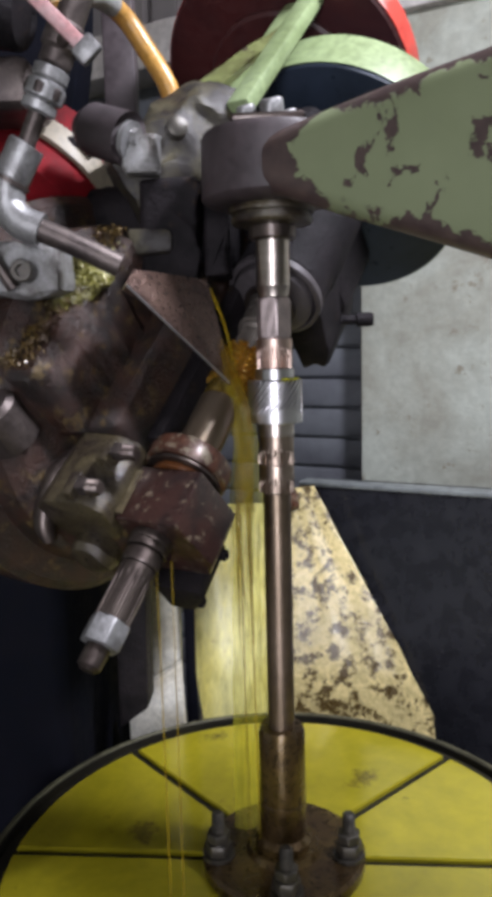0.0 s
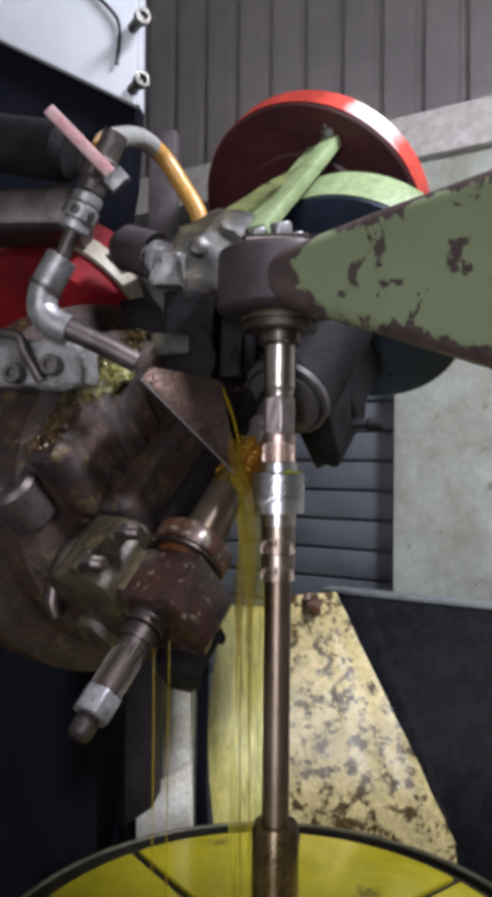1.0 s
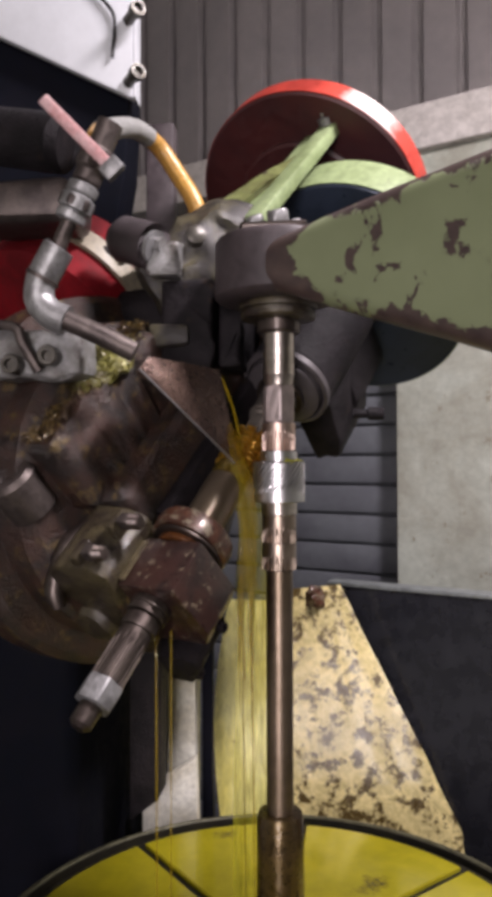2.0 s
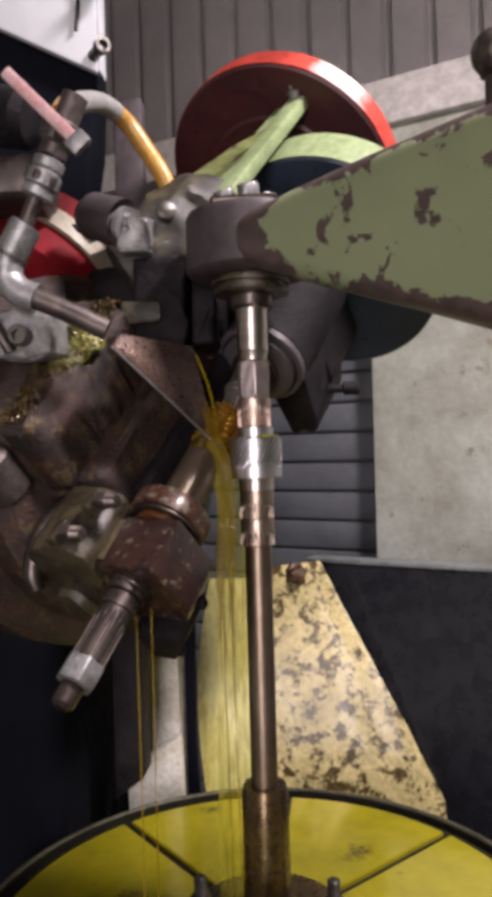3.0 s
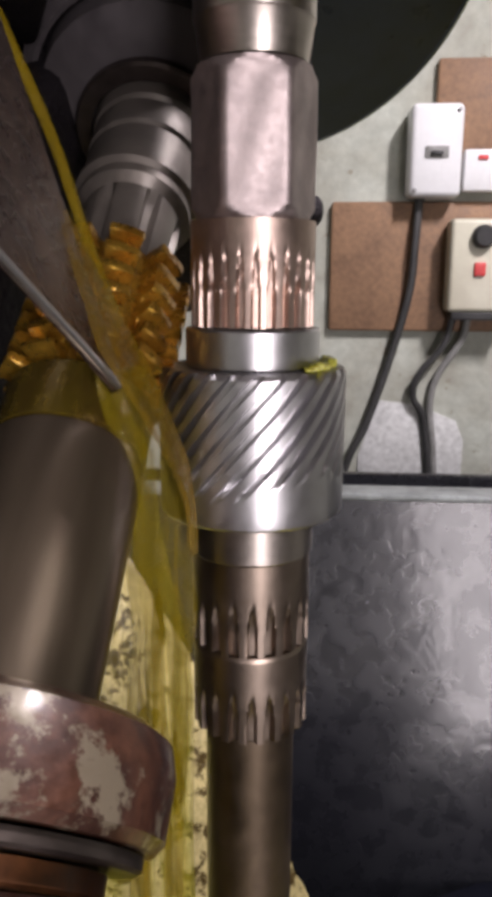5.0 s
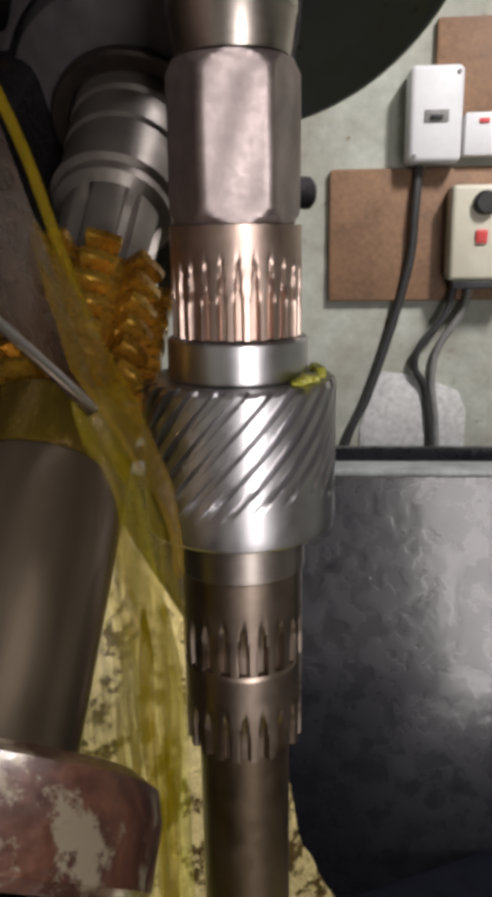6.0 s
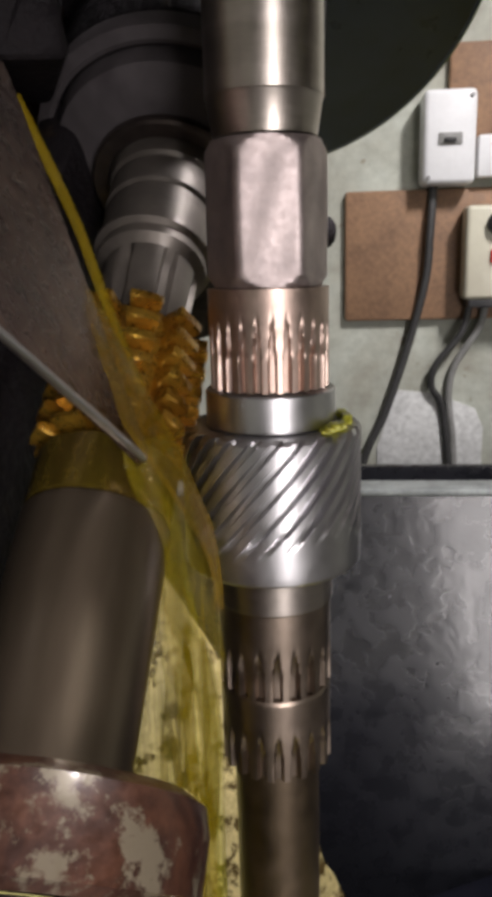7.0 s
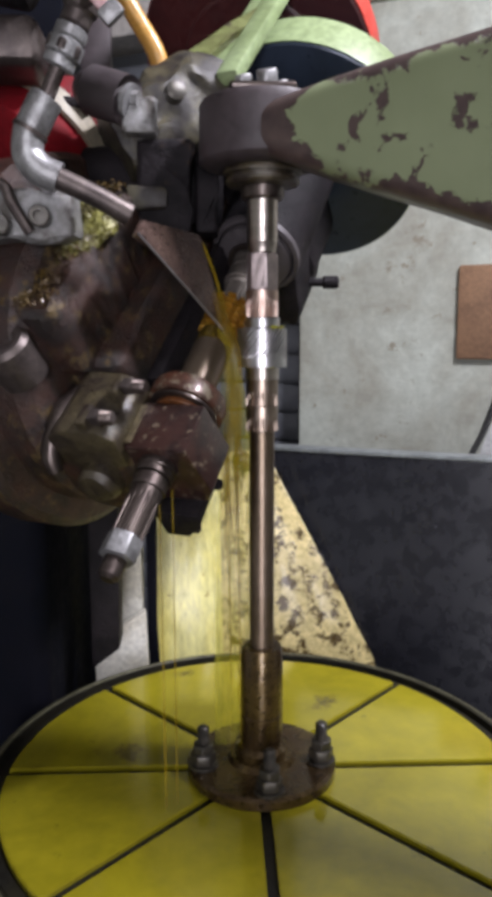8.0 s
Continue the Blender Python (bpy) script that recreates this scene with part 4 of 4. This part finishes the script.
part("union", lathe([(0.0125, 0), (0.0165, 0.002), (0.0165, 0.010), (0.0145, 0.012), (0.0185, 0.014), (0.0185, 0.028), (0.015, 0.030), (0.017, 0.033), (0.017, 0.042), (0.013, 0.044)], 32), zinc_mat, pipe, m=UP)
part("union_nut", prism(hexagon(0.0205), 0.0145, 0.0265, 0.002), pipe_mat, pipe, m=UP)
part("valve_body", lathe([(0.013, 0.0445), (0.0155, 0.047), (0.0155, 0.058), (0.0185, 0.062), (0.0185, 0.082), (0.014, 0.086), (0.014, 0.115)], 32), pipe_mat, pipe, m=UP)
part("valve_stem", sweep([(-0.141, 0.690, 1.690), (-0.128, 0.666, 1.688)], 0.006, 14), steel_dark, pipe)
lever = box((-0.052, -0.0025, -0.0065), (0.052, 0.0025, 0.0065), 0.002)
LEV = Matrix.Translation((-0.1500, 0.664, 1.7135)) @ pose(0, 0, 0, 0, 46, 0)
lever_ob = part("lever", lever, pink_mat, pipe, "faded pink-red valve lever", m=LEV)
part("lever_tip", lump(box((0.048, -0.008, -0.012), (0.066, 0.004, 0.012), 0.003), 0.001, 40), zinc_mat, lever_ob)
hose = spline_points([(-0.148, 0.72, 1.726), (-0.162, 0.80, 1.775), (-0.152, 0.90, 1.822), (-0.130, 0.95, 1.818), (-0.105, 0.96, 1.782), (-0.078, 0.96, 1.735), (-0.070, 0.965, 1.69)], 8)
hose_ob = empty("rubber_hose", "amber rubber hose with pale sleeve at its top", "hose")
hose_part = part("hose", sweep(hose, 0.0125, 20), hose_mat, hose_ob)
part("sleeve", sweep(hose[6:22], 0.0134, 20), cable_grey, hose_part, "pale plastic sleeve")

# bracket block under the pipe
seat = empty("pipe_bracket", "pale oily bracket plate under the coolant pipe", "bracket", pose(0, 0, 0))
part("plate", rough_box((-0.300, 0.715, 1.462), (-0.160, 0.765, 1.518), 0.010, 16, (0.008, 26), (0.004, 80)), pale_oily, seat)
for x, z in ((-0.194, 1.487), (-0.236, 1.478)):
    part("socket_screw", lathe([(0.011, 0), (0.0115, 0.016), (0.010, 0.018), (0.006, 0.018), (0.006, 0.010)], 20), stud_mat, seat, m=pose(x, 0.7145, z, 90))
part("arm", sweep(spline_points([(-0.30, 0.70, 1.52), (-0.235, 0.70, 1.520), (-0.222, 0.70, 1.50), (-0.205, 0.705, 1.47)], 5), 0.006, 10), pipe_mat, seat)


# flat nozzle sheet
def hood():
    a, b, c = Vector((-0.092, 0.700, 1.472)), Vector((-0.024, 0.826, 1.484)), Vector((0.001, 0.780, 1.370))
    e = Vector((-0.090, 0.735, 1.489))
    rows = []
    for i in range(15):
        f = i / 14
        lo = a.lerp(c, f)
        hi = e.lerp(b, smooth01(min(1, f * 2.2))) if f < 0.45 else b.lerp(c + Vector((0.003, 0.006, 0.0)), ((f - 0.45) / 0.55) ** 0.95)
        row = []
        for k in range(9):
            g = k / 8
            p = lo.lerp(hi, g)
            p += Vector((0.25, 0.45, 0.55)).normalized() * -0.016 * math.sin(math.pi * g) * (1 - f * 0.8)
            row.append(p)
        rows.append(row)
    return sheet(rows, 0.0022)


tagged(part("nozzle_sheet", hood(), hood_mat), "bent oily sheet guiding coolant onto the cutter", "coolant guide")
bead = sweep([Vector((-0.092, 0.699, 1.4705)).lerp(Vector((0.001, 0.779, 1.3695)), i / 8) for i in range(9)], 0.0013, 10)
part("edge_bead", bead, steel_bright, bpy.data.objects["nozzle_sheet"], "bright worn edge")

# ---------------------------------------------------------------- upper left: motor casing, red drum, knobs
casing = empty("motor_casing", "pale grey machine casing over a shade-black inner box", "machine casing", pose(0, 0, 0))
part("panel", prism([(-0.207, 1.964), (-0.207, 2.45), (-0.75, 2.70), (-0.75, 2.26), (-0.434, 2.081)], 0, 0.02, 0.004), case_mat, casing, m=pose(0, 1.12, 0, 90))
part("side", box((-0.2065, 1.102, 1.968), (-0.2045, 1.14, 2.44), 0.0005), case_mat, casing)
# solid near-black box in place of the shade inside the casing
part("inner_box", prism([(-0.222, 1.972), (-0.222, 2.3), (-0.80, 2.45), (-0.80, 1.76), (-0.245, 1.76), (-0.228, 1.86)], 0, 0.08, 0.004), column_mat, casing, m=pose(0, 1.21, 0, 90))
for z in (1.990, 2.092):
    part("spacer_bolt", lathe([(0.009, 0), (0.009, 0.03), (0.0125, 0.031), (0.0125, 0.043), (0.0075, 0.0435), (0.0075, 0.036)], 20), stud_mat, casing, m=pose(-0.215, 1.0995, z, 90, 0, 38))
part("wire", sweep(spline_points([(-0.29, 1.096, 2.16), (-0.25, 1.094, 2.12), (-0.236, 1.094, 2.09), (-0.240, 1.094, 2.03)], 6), 0.003, 8), black_plastic, casing)
pump = empty("coolant_pump", "dark oily pump body with pale flange behind valve", "pump", pose(0, 0, 0))
part("barrel", sweep([(-0.36, 0.84, 1.80), (-0.355, 0.84, 1.80), (-0.215, 0.80, 1.762), (-0.21, 0.80, 1.761)], lambda f: 0.036 if 0.1 < f < 0.9 else 0.030, 32), cast_dark, pump)
part("pale_cover", lump(box((-0.42, 0.80, 1.672), (-0.205, 0.90, 1.722), 0.014, 3), 0.006, 22), pipe_mat, pump)
part("shelf", box((-0.60, 0.91, 1.655), (-0.16, 1.10, 1.668), 0.003), cast_dark, pump)

drum = empty("motor_drum", "red drum with cream rim beside the valve", "drum", Matrix.Translation((-0.292, 0.985, 1.575)) @ A_DIR.to_track_quat("Z", "Y").to_matrix().to_4x4())
part("drum", lathe([(0.115, -0.02), (0.133, -0.015), (0.135, 0.0), (0.135, 0.10)], 72), drum_red, drum)
part("rim", ring_lathe([(0.136, 0.03), (0.143, 0.03), (0.143, 0.06), (0.136, 0.06)], 72), cream_mat, drum, "cream rim")
KN = HEAD.inverted() @ Matrix.Translation((-0.125, 0.85, 1.650))
part("round_clamp", sweep([(-0.03, 0.02, 0.012), (-0.029, 0.018, 0.012), (0.015, -0.004, -0.006), (0.016, -0.005, -0.006)], lambda f: 0.030 if 0.1 < f < 0.9 else 0.026, 32), arm_dark, head, m=KN)
part("clamp_bolt", sweep([(0.008, -0.015, -0.004), (0.030, -0.0225, -0.0095)], 0.010, 6), pale_oily, head, m=KN)
part("clamp_washer", sweep([(0.016, -0.0185, -0.010), (0.021, -0.0205, -0.012)], 0.021, 24), zinc_mat, head, m=KN)
part("clamp_jaw", rough_box((0.010, -0.020, -0.045), (0.050, 0.010, -0.005), 0.006, 10, (0.008, 40), (0.003, 120)), pale_oily, head, m=KN)
part("jaw_bolt", lathe([(0.012, 0), (0.012, 0.014), (0.008, 0.016)], 16), stud_mat, head, m=KN @ pose(0.07, -0.024, -0.004, 80, 0, 20))
W2H = HEAD.inverted()
part("neck", lump(sweep(spline_points([(-0.13, 0.905, 1.60), (-0.085, 0.915, 1.625), (-0.045, 0.935, 1.66), (0.0, 0.96, 1.69)], 8), lambda f: 0.052 + 0.008 * math.sin(3 * f), 28), 0.016, 26), neck_mat, head, "oil-stained olive casting neck", m=W2H)
part("lug", rough_box((-0.105, 0.838, 1.475), (-0.035, 0.93, 1.60), 0.008, 14, (0.010, 20), (0.004, 80)), cast_dark, head, m=W2H)
part("lug", rough_box((-0.030, 0.845, 1.49), (-0.002, 0.92, 1.59), 0.005, 12, (0.007, 24), (0.003, 90)), cast_dark, head, m=W2H)
part("bridge", lump(box((-0.20, 0.90, 1.50), (0.01, 1.05, 1.61), 0.03, 3), 0.010, 14), cast_dark, head, m=W2H)
part("clip", lump(box((-0.115, 0.828, 1.515), (-0.065, 0.842, 1.543), 0.006), 0.006, 40), neck_mat, head, "olive painted clip", m=W2H)

tagged(part("upright_bar", box((-0.217, 1.225, 1.45), (-0.166, 1.26, 1.98), 0.004), arm_dark), "dark upright bar behind the amber hose", "bar")
# ---------------------------------------------------------------- swarf and oil
def swarf(name, label, count, place, size, mat):
    rng = random.Random(5)
    verts, faces = [], []
    for i in range(count):
        c, n = place(rng)
        s = size * rng.uniform(0.5, 1.5)
        q = Euler((rng.uniform(0, 6), rng.uniform(0, 6), rng.uniform(0, 6))).to_matrix()
        base = len(verts)
        for k in range(5):
            u = k / 4 * 2.6
            for w in (-0.3, 0.3):
                p = Vector((math.cos(u) * s, math.sin(u) * s, w * s + 0.25 * s * u))
                verts.append(tuple(c + q @ p))
        for k in range(4):
            faces.append((base + 2 * k, base + 2 * k + 1, base + 2 * k + 3, base + 2 * k + 2))
    me = bpy.data.meshes.new(name)
    me.from_pydata(verts, [], faces)
    me.materials.append(mat)
    return tagged(new(name, me), label, "swarf", kind="stuff")


def on_head(rng):
    x, s = rng.uniform(-0.255, -0.105), rng.uniform(0.20, 0.42)
    return HEAD @ Vector((x, -0.160 + rng.uniform(-0.006, 0.004), s)), None


swarf("swarf", "oily brown steel chips stuck on the head", 2600, on_head, 0.0028, swarf_mat)


def on_ledge(rng):
    x, s = rng.gauss(-0.135, 0.020), rng.gauss(0.330, 0.022)
    r2 = ((x + 0.135) / 0.05) ** 2 + ((s - 0.33) / 0.05) ** 2
    return HEAD @ Vector((x, -0.160 - 0.016 * max(0.0, 1 - r2) - rng.uniform(-0.001, 0.002), s)), None


swarf("swarf", "wet yellow-green chip pile under the pipe", 2600, on_ledge, 0.0026, swarf_yellow)
mound = bmesh.new()
bmesh.ops.create_icosphere(mound, subdivisions=5, radius=1.0, matrix=HEAD @ pose(-0.135, -0.158, 0.330) @ Matrix.Diagonal((0.050, 0.016, 0.050, 1.0)))
tagged(part("swarf_mound", lump(lump(mound, 0.006, 40), 0.004, 140), swarf_yellow), "packed wet olive chips caked on the head", "swarf clump")


def stream(pts, r, label):
    return tagged(part("oil_stream", sweep(spline_points(pts, 6), r, 10), oil_mat), label, "oil stream")


def curtain(seed, x0, wide, drop, top):
    """A thin wavering film of oil from the guide's tip down beside the shaft."""
    rows = []
    for i in range(26):
        f = i / 25
        z = top - drop * f
        w = wide * (0.35 + 0.65 * math.sin(math.pi * (0.12 + 0.88 * f)) ** 0.7) * (1.0 - 0.3 * f)
        c = Vector((x0 + 0.014 * smooth01(f * 3) + 0.003 * noise.noise(Vector((f * 4, seed, 0))), 0.784 + 0.004 * f + 0.002 * seed, z))
        rows.append([c + Vector((0.75, 0.35, 0)) * w * (k / 12 - 0.6) + Vector((0.2, -0.7, 0)) * 0.0055 * noise.noise(Vector((k * 0.75 + seed * 9, f * 3, 2))) for k in range(13)])
    return sheet(rows, 0.0008)


def veil():
    """The broad fall of oil from the hob down to the table, behind the shaft."""
    rows = []
    for i in range(44):
        f = i / 43
        z = 1.338 - 0.534 * f
        lo = -0.002 - 0.010 * f + 0.005 * noise.noise(Vector((f * 7, 1, 0)))
        hi = 0.024 + 0.016 * smooth01(f * 5) - 0.004 * f + 0.004 * noise.noise(Vector((f * 6, 9, 0)))
        rows.append([Vector((lo + (hi - lo) * k / 18, 0.836 + 0.006 * noise.noise(Vector((k * 0.6, f * 2.5, 5))), z)) for k in range(19)])
    return sheet(rows, 0.0008)


tagged(part("oil_film", veil(), oil_veil), "yellow-green veil of oil falling from the hob", "oil film", "oil films")


def guide_sheet():
    """Oil leaving the guide's lower edge as one wet tongue that meets the gear."""
    left = spline_points([(-0.004, 0.775, 1.381), (0.007, 0.771, 1.362), (0.016, 0.771, 1.344), (0.020, 0.773, 1.331), (0.021, 0.776, 1.318)], 6)
    right = spline_points([(-0.012, 0.806, 1.428), (0.006, 0.795, 1.388), (0.017, 0.784, 1.360), (0.022, 0.780, 1.342), (0.024, 0.779, 1.318)], 6)
    rows = []
    for i, (a, b) in enumerate(zip(left, right)):
        rows.append([a.lerp(b, k / 8) + Vector((0.3, -0.6, 0.2)) * 0.0014 * noise.noise(Vector((k * 0.9, i * 0.35, 4))) for k in range(9)])
    return sheet(rows, 0.0016)


tagged(part("oil_film", guide_sheet(), oil_thick), "amber oil tongue running from guide to gear", "oil film", "oil films")
for seed, x0, wide, drop, top in ((0, 0.004, 0.030, 0.15, 1.374), (1, -0.004, 0.020, 0.11, 1.362), (2, 0.006, 0.014, 0.21, 1.350)):
    tagged(part("oil_film", curtain(seed, x0, wide, drop, top), oil_amber), "thin amber oil film falling beside the shaft", "oil film", "oil films")
rng = random.Random(11)
for k in range(9):
    x, y = 0.004 + 0.004 * k * 0.55, 0.788 + rng.uniform(-0.004, 0.012)
    z0, z1 = 1.33 - rng.uniform(0, 0.10), 1.22 - rng.uniform(0.0, 0.16)
    if k in (3, 7):
        z1 = 0.803
    stream([(x, y, z0), (x + rng.uniform(-0.003, 0.003), y, 0.7 * z0 + 0.3 * z1), (x + rng.uniform(-0.004, 0.004), y, z1)], lambda f, r=rng.uniform(0.0010, 0.0022): r * (0.15 + math.sin(math.pi * min(1.0, f * 1.02)) ** 0.6), "thin yellow oil strand beside the shaft")
stream([(-0.022, 0.826, 1.475), (-0.008, 0.822, 1.44), (0.0, 0.815, 1.41), (0.006, 0.80, 1.385)], 0.0018, "thin yellow oil film along the guide")
stream([(-0.075, 0.705, 1.20), (-0.074, 0.703, 1.1), (-0.073, 0.702, 0.803)], 0.0012, "thin oil thread dripping from the block")
stream([(-0.060, 0.712, 1.19), (-0.060, 0.711, 1.05), (-0.060, 0.711, 0.803)], 0.0010, "thin oil thread dripping from the block")

clump = bmesh.new()
bmesh.ops.create_icosphere(clump, subdivisions=4, radius=0.024, matrix=pose(0.072, 1.572, 1.075))
tagged(part("swarf_clump", lump(lump(clump, 0.012, 40), 0.004, 120), rust_ring), "rust-brown clump of wet chips on the plate", "swarf clump")

# tube lamps on the ceiling
for eye, watts in TUBES:
    lamp = empty("tube_lamp", "white fluorescent tube fitting under the ceiling", "lamp", pose(*eye), "tube lamps")
    part("housing", box((-0.68, -0.06, 0.0), (0.68, 0.06, 0.06), 0.006), plastic_white, lamp)
    part("hanger", box((-0.01, -0.01, 0.061), (0.01, 0.01, 4.2 - eye[2]), 0), black_plastic, lamp)
